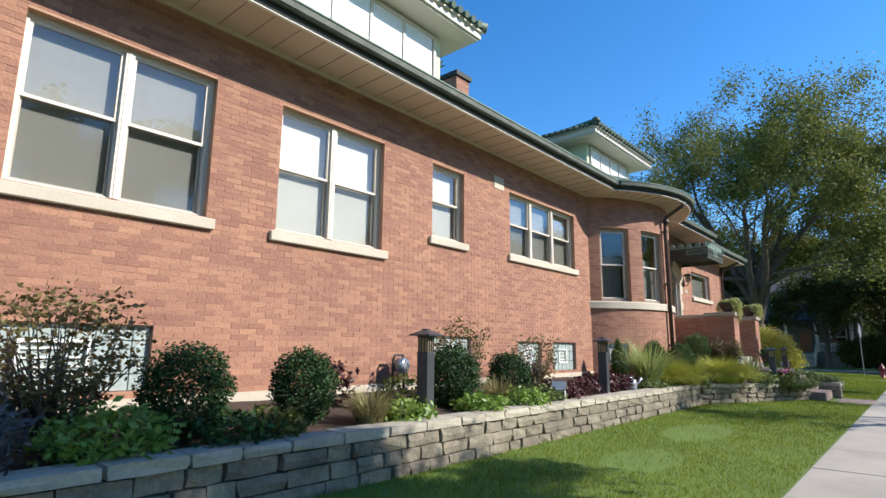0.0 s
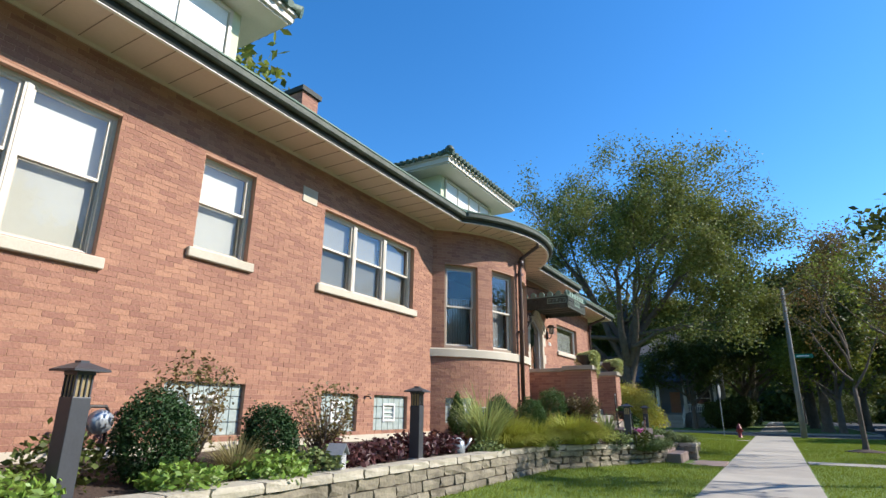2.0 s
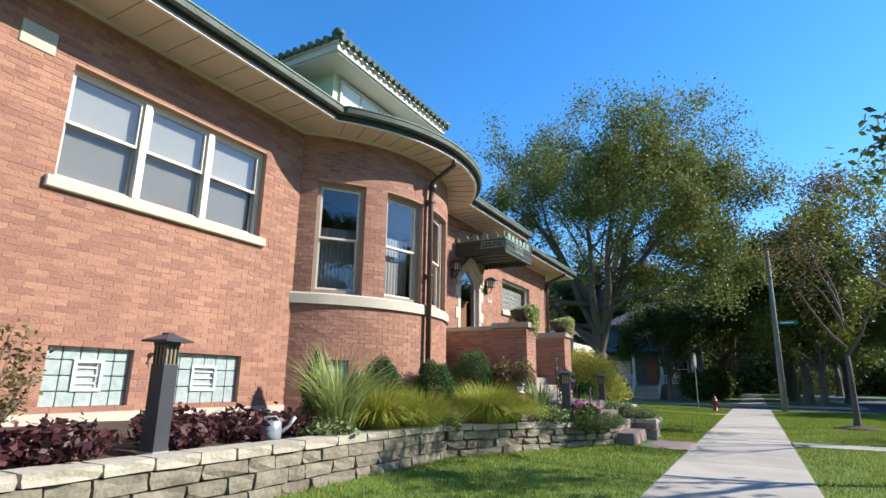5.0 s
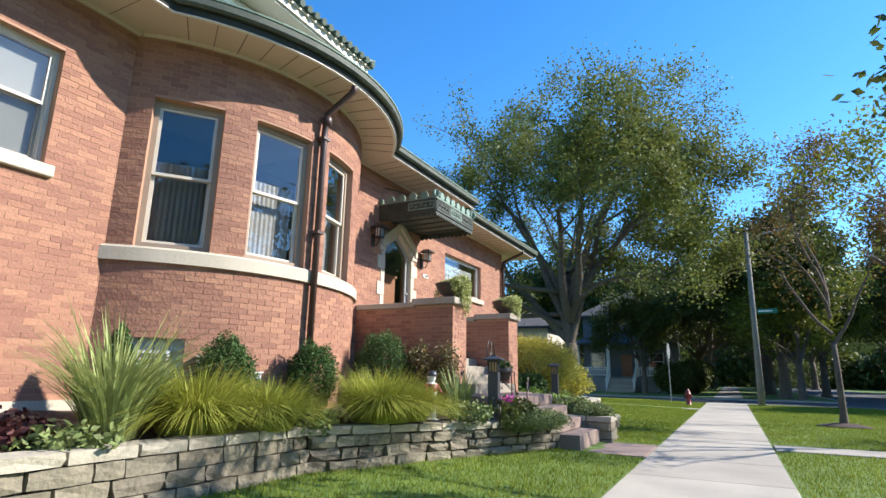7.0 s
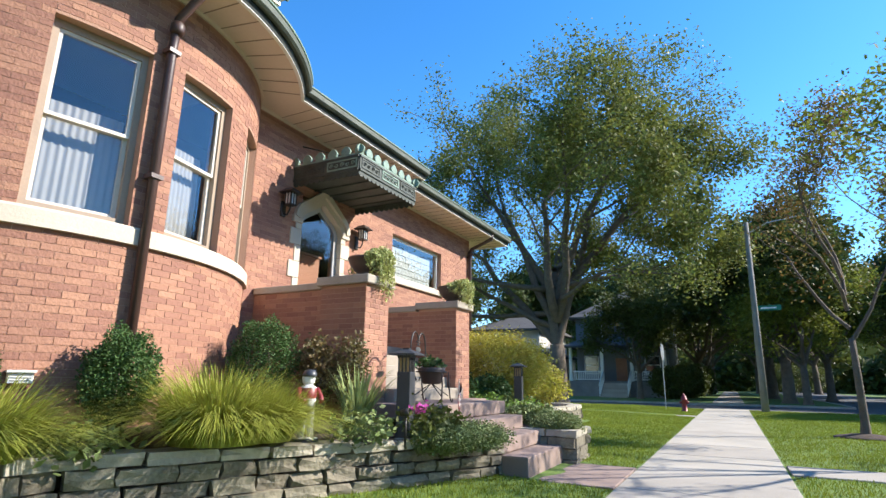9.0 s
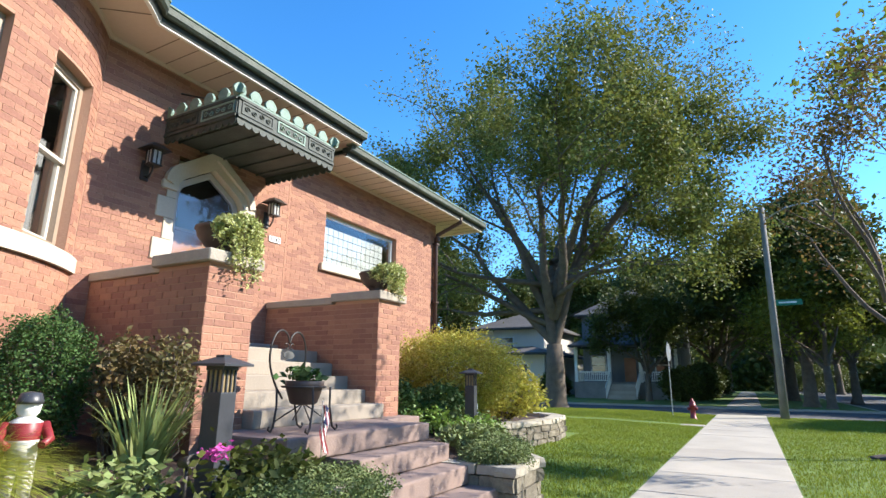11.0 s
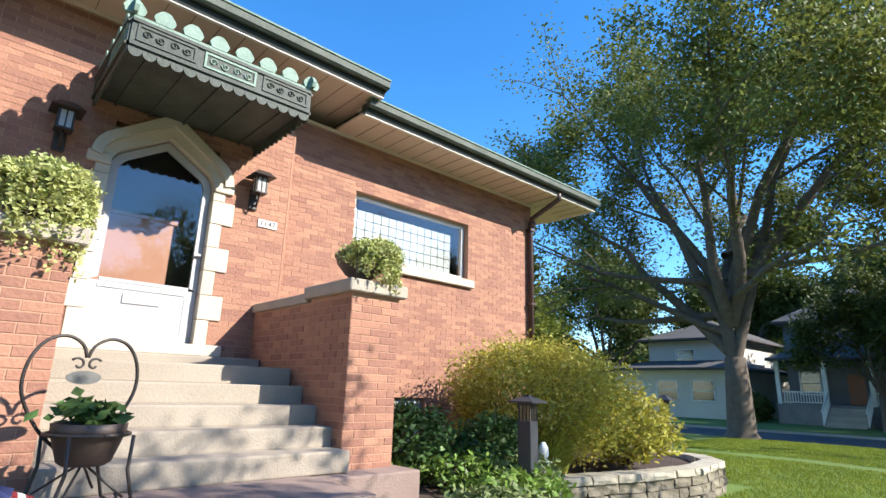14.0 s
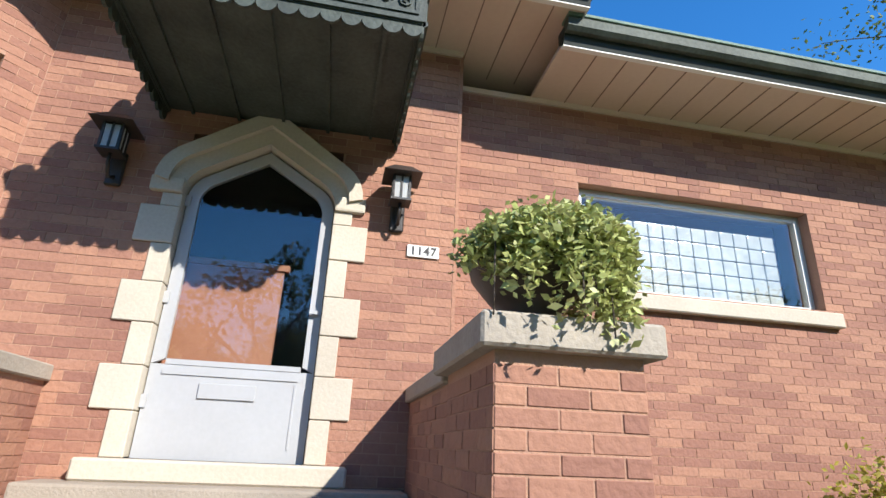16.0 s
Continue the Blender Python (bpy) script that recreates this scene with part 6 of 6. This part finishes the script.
# ---- trees ----
def tree(name, label, m, height, trunk_r, limbs, crown, n_leaf, leaf, mat, seed, spread=0.3, bark=None, group="trees"):
    """limbs: first branches as (start height share, heading, lean, length share); crown: the envelope (cx, cy, cz, rx, ry, rz)."""
    rnd = random.Random(seed)
    rng = np.random.default_rng(seed)
    top = thing(name, label, "tree", m, group=group)
    bm = bmesh.new()
    tips = []
    cx, cy, cz, rx, ry, rz = crown

    def inside(p):
        return ((p.x - cx) / rx) ** 2 + ((p.y - cy) / ry) ** 2 + ((p.z - cz) / rz) ** 2

    def grow(p, d, ln, r, depth):
        n = 5 if depth < 2 else 4
        pts, rad = [p], [r]
        for i in range(n):
            d = (d + Vector((rnd.gauss(0, 0.12), rnd.gauss(0, 0.12), rnd.gauss(0.03, 0.08)))).normalized()
            p = p + d * (ln / n)
            pts.append(p)
            rad.append(r * (1 - 0.55 * (i + 1) / n))
            if depth >= 2 or (depth == 1 and i >= 2):
                tips.append(p)
            if inside(p) > 1.05 and depth > 0:
                break
        tube(bm, pts, rad, 9 if depth == 0 else 6 if depth < 3 else 4, cap=False)
        if depth < 5 and ln > 0.5 and inside(pts[-1]) < 1.05:
            for k in range(rnd.choice((2, 3, 3)) + (depth == 0)):
                at = pts[max(1, rnd.randint(len(pts) // 2, len(pts) - 1))]
                side = Vector((rnd.gauss(0, 1), rnd.gauss(0, 1), rnd.gauss(0.1, 0.55))).normalized()
                nd = (d * 0.75 + side * 0.75).normalized()
                grow(at, nd, ln * rnd.uniform(0.55, 0.8), rad[-1] * rnd.uniform(0.55, 0.8), depth + 1)

    base = Vector((0, 0, 0))
    lowest = min(l[0] for l in limbs)
    hh = height * lowest
    tube(bm, [(0, 0, -0.15), (0, 0, 0.05), (0.02, 0, 0.35), (0.03, 0.02, hh * 0.6), (0.03, 0.02, hh)], [trunk_r * 1.7, trunk_r * 1.45, trunk_r * 1.1, trunk_r * 0.95, trunk_r * 0.8], 14)
    for share, head, lean, ls in limbs:
        d = Vector((math.sin(radians(lean)) * math.cos(radians(head)), math.sin(radians(lean)) * math.sin(radians(head)), math.cos(radians(lean))))
        grow(Vector((0.03, 0.02, height * share * 0.97)), d, height * ls, trunk_r * 0.62 * (1 if lean < 60 else 0.6), 1)
    part("trunk", bm, bark or BARK, top)
    t = np.array([tuple(p) for p in tips])
    q = t[rng.integers(len(t), size=n_leaf)]
    q = q + rng.normal(0, spread, q.shape)
    tri_cloud("crown", leaves(rng, q, leaf, spread * 0.4, 0.1), mat, top)
    return top


tree("elm_tree", "large spreading elm with a forked trunk on the corner lawn", pose(-8.6, 44.0, 0), 22, 0.50,
     [(0.15, 100, 5, 0.40), (0.15, 2, 29, 0.46), (0.16, 178, 56, 0.30), (0.26, 195, 26, 0.34), (0.26, 40, 20, 0.38), (0.22, 260, 44, 0.32), (0.22, 330, 40, 0.34), (0.3, 100, 40, 0.3), (0.2, 200, 66, 0.30), (0.28, 20, 50, 0.3), (0.24, 180, 84, 0.3), (0.3, 240, 78, 0.3), (0.26, 310, 76, 0.26), (0.3, 10, 72, 0.24), (0.36, 90, 66, 0.25)],
     (0.8, 0, 12.2, 10.6, 9, 9.8), 150000, 0.19, LEAF, 5, 0.4)
tree("street_tree", "young street tree with reddening leaves in the parkway", pose(2.95, 30.0, 0), 8.0, 0.085,
     [(0.30, 20, 30, 0.3), (0.34, 150, 32, 0.32), (0.4, 270, 30, 0.32), (0.45, 80, 25, 0.35), (0.5, 200, 15, 0.38)], (0.7, 0, 5.6, 2.5, 2.5, 3.2), 11000, 0.10, LEAFRED, 6, 0.26)
tree("street_tree", "young street tree with long sparse leafy branches", pose(5.3, 25.3, 0), 6.8, 0.09,
     [(0.34, 190, 52, 0.46), (0.4, 215, 60, 0.46), (0.4, 150, 55, 0.42), (0.45, 175, 38, 0.42), (0.5, 250, 35, 0.4), (0.5, 60, 35, 0.4), (0.5, 340, 40, 0.4)], (-1.0, 0, 5.2, 2.9, 2.6, 2.4), 3600, 0.11, LEAFYEL, 16, 0.13)
tree("street_tree", "leafy street tree beside the kerb", pose(4.4, 7.6, 0), 8.4, 0.14,
     [(0.4, 20, 30, 0.3), (0.4, 180, 34, 0.34), (0.42, 270, 30, 0.32), (0.45, 100, 25, 0.35)], (0, 0, 6.2, 2.4, 3.0, 2.3), 15000, 0.2, LEAFDARK, 17, 0.22)
tree("street_tree", "broad-leaved street tree beside the kerb", pose(5.7, 19.6, 0), 8.0, 0.12,
     [(0.5, 190, 62, 0.32), (0.52, 150, 50, 0.32), (0.5, 230, 55, 0.3), (0.55, 30, 40, 0.3), (0.55, 300, 40, 0.3)], (-0.6, 0, 5.6, 2.6, 2.2, 2.4), 1100, 0.2, LEAFDARK, 18, 0.16)
tree("street_tree", "leafy street tree beside the kerb", pose(4.7, 2.6, 0), 8.4, 0.14,
     [(0.4, 20, 30, 0.3), (0.4, 180, 34, 0.34), (0.42, 270, 30, 0.32), (0.45, 100, 25, 0.35)], (0, 0, 6.2, 2.4, 2.8, 2.3), 9000, 0.2, LEAFDARK, 27, 0.22)
woods = tree("shade_tree", "tall dark leafy shade tree along the street", pose(3.6, 58.5, 0), 15, 0.36,
     [(0.22, 0, 35, 0.34), (0.22, 120, 35, 0.34), (0.24, 240, 36, 0.34), (0.26, 60, 20, 0.38), (0.3, 180, 60, 0.28), (0.3, 300, 55, 0.3)], (0, 0, 8.0, 6.2, 6.2, 7.2), 30000, 0.36, LEAFDARK, 7, 0.5, group="street shade trees")
light_tree = tree("shade_tree", "leafy yellow-green shade tree along the street", pose(7.5, 70, 0), 12, 0.3,
     [(0.25, 0, 35, 0.34), (0.25, 120, 35, 0.34), (0.28, 240, 36, 0.34), (0.3, 60, 20, 0.38), (0.3, 180, 60, 0.28)], (0, 0, 7.2, 5.0, 5.0, 5.2), 16000, 0.3, LEAFYEL, 9, 0.5, group="street shade trees")
rnd = random.Random(4)
for i, (x, y, k) in enumerate(((-2.8, 78, 1.0), (3.4, 72, 1.1), (3.8, 88, 1.05), (-2.6, 95, 1.1), (3.6, 106, 1.1), (-9, 90, 1.2), (-22, 84, 1.2), (-30, 70, 1.1), (-14, 104, 1.3), (18.5, 62, 0.95), (18, 78, 1.05), (18.5, 95, 1.1), (19, 48, 0.85), (20, 33, 0.8), (26, 70, 1.2), (27, 52, 0.95),
                               (-26, 46, 0.9), (-36, 50, 1.0), (-2.5, 112, 1.2), (12, 118, 1.3), (28, 110, 1.4), (-30, 112, 1.4), (-6.5, 60.5, 0.62))):
    copy_thing(woods, pose(x, y, -0.05, 0, 0, rnd.uniform(0, 360)) @ Matrix.Scale(k, 4))
for x, y, k in ((4.2, 51.5, 0.62), (18, 40, 0.7), (-34, 60, 1.0)):
    if not 44 < y < 54:
        copy_thing(light_tree, pose(x, y, -0.05, 0, 0, rnd.uniform(0, 360)) @ Matrix.Scale(k, 4))
for x, y, k in ((19.5, 57, 0.9), (18.0, 71, 1.0), (4.0, 66, 0.85), (22, 44, 0.75)):
    copy_thing(light_tree, pose(x, y, -0.05, 0, 0, rnd.uniform(0, 360)) @ Matrix.Scale(k, 4))
copy_thing(light_tree, pose(4.4, 56.0, -0.05, 0, 0, 40) @ Matrix.Scale(0.8, 4))
copy_thing(light_tree, pose(-22.0, 13.5, 0.0, 0, 0, 140) @ Matrix.Scale(1.45, 4))

# trees on the other side of the street, mirrored in the windows
for x, y, k in ((20.5, 26, 0.52), (20, 19.5, 0.5), (20.5, 13, 0.55), (20, 6.5, 0.5), (20.5, 0, 0.54), (20, -7, 0.52), (20.5, -14, 0.55), (29, 20, 0.72), (29, 8, 0.7), (28, -4, 0.72), (30, 32, 0.75), (28, -18, 0.75), (5, -26, 0.9), (-9, -28, 0.9), (14, -34, 1.0)):
    copy_thing(woods, pose(x, y, -0.05, 0, 0, rnd.uniform(0, 360)) @ Matrix.Scale(k, 4))

# hedges and undergrowth below the street trees
for i, (x, y, r, h) in enumerate(((-4.4, 62.5, 1.6, 2.6), (-3.4, 66.5, 1.4, 3.0), (-3.2, 72, 1.5, 3.2), (-15.2, 65.0, 1.4, 2.2), (-3.0, 84, 1.6, 3.4), (17.5, 56, 2.2, 3.2), (18.5, 66, 2.4, 3.4), (18.5, 84, 2.6, 3.6), (18.2, 43, 2.0, 2.6), (21, 100, 3.5, 4.5), (10, 122, 5, 5), (-8, 118, 5, 5), (5, 116, 2.2, 3.2))):
    leafy("street_hedge", "dark leafy hedge in the shade of the street trees", "hedge", x, y, -0.05, r, h, 5000, 0.24, LEAFDARK, 200 + i, stems=10, group="street hedges", spread=0.12)

bm = bmesh.new()
ring_lo = [bm.verts.new((158 * math.sin(a), 20 + 158 * math.cos(a), -1)) for a in np.linspace(-1.0, 1.0, 80)]
ring_hi = [bm.verts.new((158 * math.sin(a), 20 + 158 * math.cos(a), 15 + 2.5 * math.sin(a * 37) + 1.5 * math.sin(a * 91))) for a in np.linspace(-1.0, 1.0, 80)]
for i in range(79):
    bm.faces.new((ring_lo[i], ring_lo[i + 1], ring_hi[i + 1], ring_hi[i]))
tagged(part("backdrop", bm, LEAFDARK), "dark wooded distance at the end of the street", "backdrop", kind="structure")

# far woods that close the view
rng = np.random.default_rng(33)
n = 60000
a = rng.uniform(-0.75, 0.75, n)
rr = rng.uniform(118, 150, n)
zz = rng.uniform(0, 1, n) ** 0.8 * (11 + 4 * np.sin(a * 23) + 2 * np.sin(a * 61))
pts = np.stack([rr * np.sin(a), 20 + rr * np.cos(a), zz], 1)
far = tri_cloud("woods", leaves(rng, pts, 1.5, 0.6), LEAFDARK)
tagged(far, "dark distant trees behind the houses", "trees", kind="stuff")


# ---- houses across the side street ----
GREYSIDE = M("grey_siding", (0.17, 0.18, 0.20), (0.12, 0.13, 0.15), 0.8, 0.7, 20, 0.1)
PALESIDE = M("pale_stucco", (0.62, 0.59, 0.52), (0.53, 0.5, 0.44), 0.9, 0.7, 30, 0.2)
SHINGLE = M("asphalt_shingle", (0.10, 0.095, 0.09), (0.065, 0.06, 0.06), 0.95, 1.2, 30, 0.4)
STONEBASE = M("porch_stone", (0.26, 0.25, 0.24), (0.17, 0.165, 0.16), 0.9, 2, 20, 0.4)
DARKPANE = M("dark_pane", (0.02, 0.024, 0.028), (0.03, 0.034, 0.038), 0.08, 1, 5, 0, spec=0.8)


def far_window(parent, x, y, z, w, h):
    bm = bmesh.new()
    for a in ((x, x + w, z, z + 0.1), (x, x + w, z + h - 0.1, z + h), (x, x + 0.1, z, z + h), (x + w - 0.1, x + w, z, z + h), (x, x + w, z + h / 2 - 0.04, z + h / 2 + 0.04)):
        bx(bm, a[0], a[1], y - 0.06, y + 0.02, a[2], a[3])
    win = part("window", bm, WHITE, parent)
    bm = bmesh.new()
    bx(bm, x + 0.05, x + w - 0.05, y - 0.02, y + 0.02, z + 0.05, z + h - 0.05)
    part("pane", bm, DARKPANE, win)


def hip(bm, x0, x1, y0, y1, z, h, o=0.6):
    a = [bm.verts.new(p) for p in ((x0 - o, y0 - o, z), (x1 + o, y0 - o, z), (x1 + o, y1 + o, z), (x0 - o, y1 + o, z))]
    lo = [bm.verts.new((v.co.x, v.co.y, z - 0.18)) for v in a]
    s = min(x1 - x0, y1 - y0) / 2 + o
    r = [bm.verts.new(((x0 + x1) / 2 - max(0, (x1 - x0) / 2 + o - s), (y0 + y1) / 2, z + h)), bm.verts.new(((x0 + x1) / 2 + max(0.01, (x1 - x0) / 2 + o - s), (y0 + y1) / 2, z + h))]
    for f in ((a[0], a[1], r[1], r[0]), (a[1], a[2], r[1]), (a[2], a[3], r[0], r[1]), (a[3], a[0], r[0])):
        bm.faces.new(f)
    for i in range(4):
        bm.faces.new((lo[i], lo[(i + 1) % 4], a[(i + 1) % 4], a[i]))
    bm.faces.new(lo[::-1])


porch_house = thing("porch_house", "dark grey two-storey house with a white-railed porch", "house")
bm = bmesh.new()
bx(bm, -13.2, -4.8, 67.5, 78, -0.2, 7.4)
part("wall", bm, GREYSIDE, porch_house)
bm = bmesh.new()
hip(bm, -13.2, -4.8, 67.5, 78, 7.5, 3.2)
part("roof", bm, SHINGLE, porch_house)
bm = bmesh.new()
bx(bm, -13.4, -4.6, 64.8, 67.5, -0.2, 1.35)
part("porch_base", bm, STONEBASE, porch_house)
bm = bmesh.new()
hip(bm, -13.4, -4.6, 64.7, 67.6, 4.55, 0.9, 0.35)
part("porch_roof", bm, SHINGLE, porch_house)
for x in (-13.2, -10.3, -7.7, -4.9):
    bm = bmesh.new()
    bx(bm, x - 0.13, x + 0.13, 64.85, 65.1, 1.35, 4.4)
    part("column", bm, WHITE, porch_house)
for x0, x1 in ((-13.0, -10.4), (-7.6, -5.0)):
    bm = bmesh.new()
    bx(bm, x0, x1, 64.9, 65.0, 2.15, 2.25)
    bx(bm, x0, x1, 64.9, 65.0, 1.45, 1.52)
    rail = part("railing", bm, WHITE, porch_house)
    x = x0 + 0.08
    bm = bmesh.new()
    bx(bm, 0, 0.06, 64.92, 64.98, 1.52, 2.15)
    bal = data("baluster", bm, WHITE)
    while x < x1:
        ob = new("baluster", bal)
        ob.parent = rail
        ob.location.x = x
        x += 0.17
for i in range(7):
    bm = bmesh.new()
    bx(bm, -10.1, -7.9, 64.8 - 0.3 * (7 - i), 64.8, -0.1 + 0.18 * i, 0.1 + 0.18 * i)
    part("step", bm, CONCRETE, porch_house)
for x in (-10.2, -7.8):
    bm = bmesh.new()
    tube(bm, [(x, 64.9, 2.2), (x, 62.7, 0.95)], 0.06, 6)
    for k in range(8):
        y = 64.8 - k * 0.28
        bx(bm, x - 0.03, x + 0.03, y - 0.03, y + 0.03, 1.25 - k * 0.17, 2.1 - k * 0.16)
    part("stair_rail", bm, WHITE, porch_house)
far_window(porch_house, -12.5, 67.5, 2.0, 1.4, 1.7)
far_window(porch_house, -6.9, 67.5, 2.0, 1.4, 1.7)
far_window(porch_house, -11.8, 67.5, 5.2, 1.2, 1.5)
far_window(porch_house, -7.4, 67.5, 5.2, 1.2, 1.5)
bm = bmesh.new()
bx(bm, -9.5, -8.5, 67.42, 67.5, 1.4, 3.5)
part("door", bm, WOODDOOR, porch_house)

pale_house = thing("pale_house", "pale stucco house with a dark hip roof behind the elm", "house")
bm = bmesh.new()
bx(bm, -27, -16.5, 66, 80, -0.2, 3.9)
bx(bm, -25, -17.5, 69, 80, 3.9, 6.6)
part("wall", bm, PALESIDE, pale_house)
bm = bmesh.new()
hip(bm, -27, -16.5, 66, 80, 4.0, 1.6, 0.8)
part("lower_roof", bm, SHINGLE, pale_house)
bm = bmesh.new()
hip(bm, -25, -17.5, 69, 80, 6.7, 2.2, 0.8)
part("roof", bm, SHINGLE, pale_house)
for x in (-26, -23, -20):
    far_window(pale_house, x, 66, 1.3, 1.9, 1.7)
far_window(pale_house, -22.5, 69, 4.5, 1.8, 1.3)

# ---- street furniture ----
WOODPOLE = M("grey_pole", (0.24, 0.225, 0.2), (0.17, 0.16, 0.14), 0.9, 2, 20, 0.3)
pole = thing("utility_pole", "leaning grey utility pole beside the sidewalk", "pole", pose(1.42, 43.0, -0.1))
bm = bmesh.new()
tube(bm, [(0, 0, 0), (0.05, 0, 4.5), (0.12, 0, 9.2)], [0.17, 0.14, 0.11], 12)
part("shaft", bm, WOODPOLE, pole)
bm = bmesh.new()
tube(bm, [(0.1, 0, 8.6), (1.0, -0.3, 9.0), (2.2, -0.6, 9.1)], [0.04, 0.035, 0.03], 8)
part("arm", bm, GALV, pole)
SIGNGREEN = M("sign_green", (0.01, 0.17, 0.09), (0.01, 0.14, 0.075), 0.4, 2, 20, 0)
bm = bmesh.new()
bx(bm, 0.2, 1.15, -0.2, -0.18, 4.75, 5.0)
sg = part("street_sign", bm, SIGNGREEN, pole, "green street name sign")
bm = bmesh.new()
bx(bm, 0.3, 0.95, -0.206, -0.202, 4.84, 4.91)
part("lettering_bar", bm, WHITE, sg)

stop = thing("stop_sign", "traffic sign on a thin steel post, seen edge-on", "sign", pose(-2.75, 41.8, -0.05, 0, 0, 84))
bm = bmesh.new()
bx(bm, -0.03, 0.03, -0.015, 0.015, 0, 3.2)
part("post", bm, GALV, stop)
bm = bmesh.new()
lathe(bm, [(0.41, 0), (0.41, 0.008)], (0, 0, 0), 8)
part("plate", bm, GALV, stop, "bare metal octagonal back", pose(0, -0.03, 2.75, 90, 22.5, 0))

hyd = thing("fire_hydrant", "red cast-iron fire hydrant on the corner lawn", "hydrant", pose(-1.82, 40.3, -0.02))
bm = bmesh.new()
lathe(bm, [(0.16, 0), (0.16, 0.04), (0.11, 0.06), (0.10, 0.5), (0.14, 0.52), (0.14, 0.56), (0.12, 0.58), (0.10, 0.68), (0.05, 0.75), (0.03, 0.82)], sides=16)
part("barrel", bm, RED, hyd)
for a in (0, 90, 180):
    bm = bmesh.new()
    d = Vector((math.cos(radians(a)), math.sin(radians(a)), 0))
    tube(bm, [d * 0.08 + Vector((0, 0, 0.42)), d * 0.19 + Vector((0, 0, 0.42))], 0.06, 10)
    part("outlet", bm, RED, hyd)

bm = bmesh.new()
lathe(bm, [(0.75, 0), (0.6, 0.05), (0.3, 0.1), (0.1, 0.12)], (0, 0, 0), 24)
tagged(part("mulch_ring", bm, SOIL, m=pose(2.95, 30.0, -0.02)), "round mulch mound at the foot of the young tree", "mulch", kind="structure")

# ---- lawn blades ----
def turf(name, x0, x1, y0, y1, n, h, seed, keep=None, rise=0.0):
    rng = np.random.default_rng(seed)
    p = np.stack([rng.uniform(x0, x1, n), y0 + (y1 - y0) * rng.uniform(0, 1, n) ** 1.25], 1)
    if keep is not None:
        p = p[keep(p)]
    n = len(p)
    far = 1 + np.clip((p[:, 1] - 8) / 22, 0, 1.6)
    z = -0.02 + rise * np.clip((-1.18 - p[:, 0]) / 3.3, 0, 1)
    b = np.concatenate([p, z[:, None]], 1)
    a = rng.uniform(0, math.tau, n)
    w = np.stack([np.cos(a), np.sin(a), 0 * a], 1) * (0.0045 * far)[:, None]
    tip = b + np.stack([rng.normal(0, 0.016, n), rng.normal(0, 0.016, n), h * rng.uniform(0.6, 1.25, n)], 1)
    ob = tri_cloud(name, np.stack([b - w, b + w, tip], 1).reshape(-1, 3), GRASS)
    return tagged(ob, "short green lawn grass", "grass", kind="stuff")


def yard(p):
    x, y = p[:, 0], p[:, 1]
    edge = np.where(y < 15.5, -4.42, -4.42 + (y - 15.5) * 0.4)
    edge = np.where(y > 21.9, -2.1 - (y - 21.9) * 0.55, edge)
    edge = np.where(y > 25.6, -3.8, edge)
    edge = np.where(y > 30.8, -14, edge)
    walkway = (y > 19.9) & (y < 21.8)
    side = (y > 36.35) & (y < 37.25)
    bare = ((x + 2.9) / 0.45) ** 2 + ((y - 7.4) / 0.9) ** 2 < 1
    bare2 = ((x + 3.1) / 0.5) ** 2 + ((y - 10.5) / 1.2) ** 2 < 1
    thin = np.random.default_rng(1).uniform(0, 1, len(x)) < 0.8
    return (x > edge) & ~walkway & ~side & ~((bare | bare2) & thin)


turf("lawn_grass", -9, -1.2, 2.5, 44, 330000, 0.05, 61, yard, 0.1)
turf("parkway_grass", 0.79, 6.3, 12, 44, 120000, 0.05, 62, lambda p: ~((p[:, 1] > 22.25) & (p[:, 1] < 23.35)) & ~(((p[:, 0] - 2.95) ** 2 + (p[:, 1] - 30) ** 2) < 0.5))
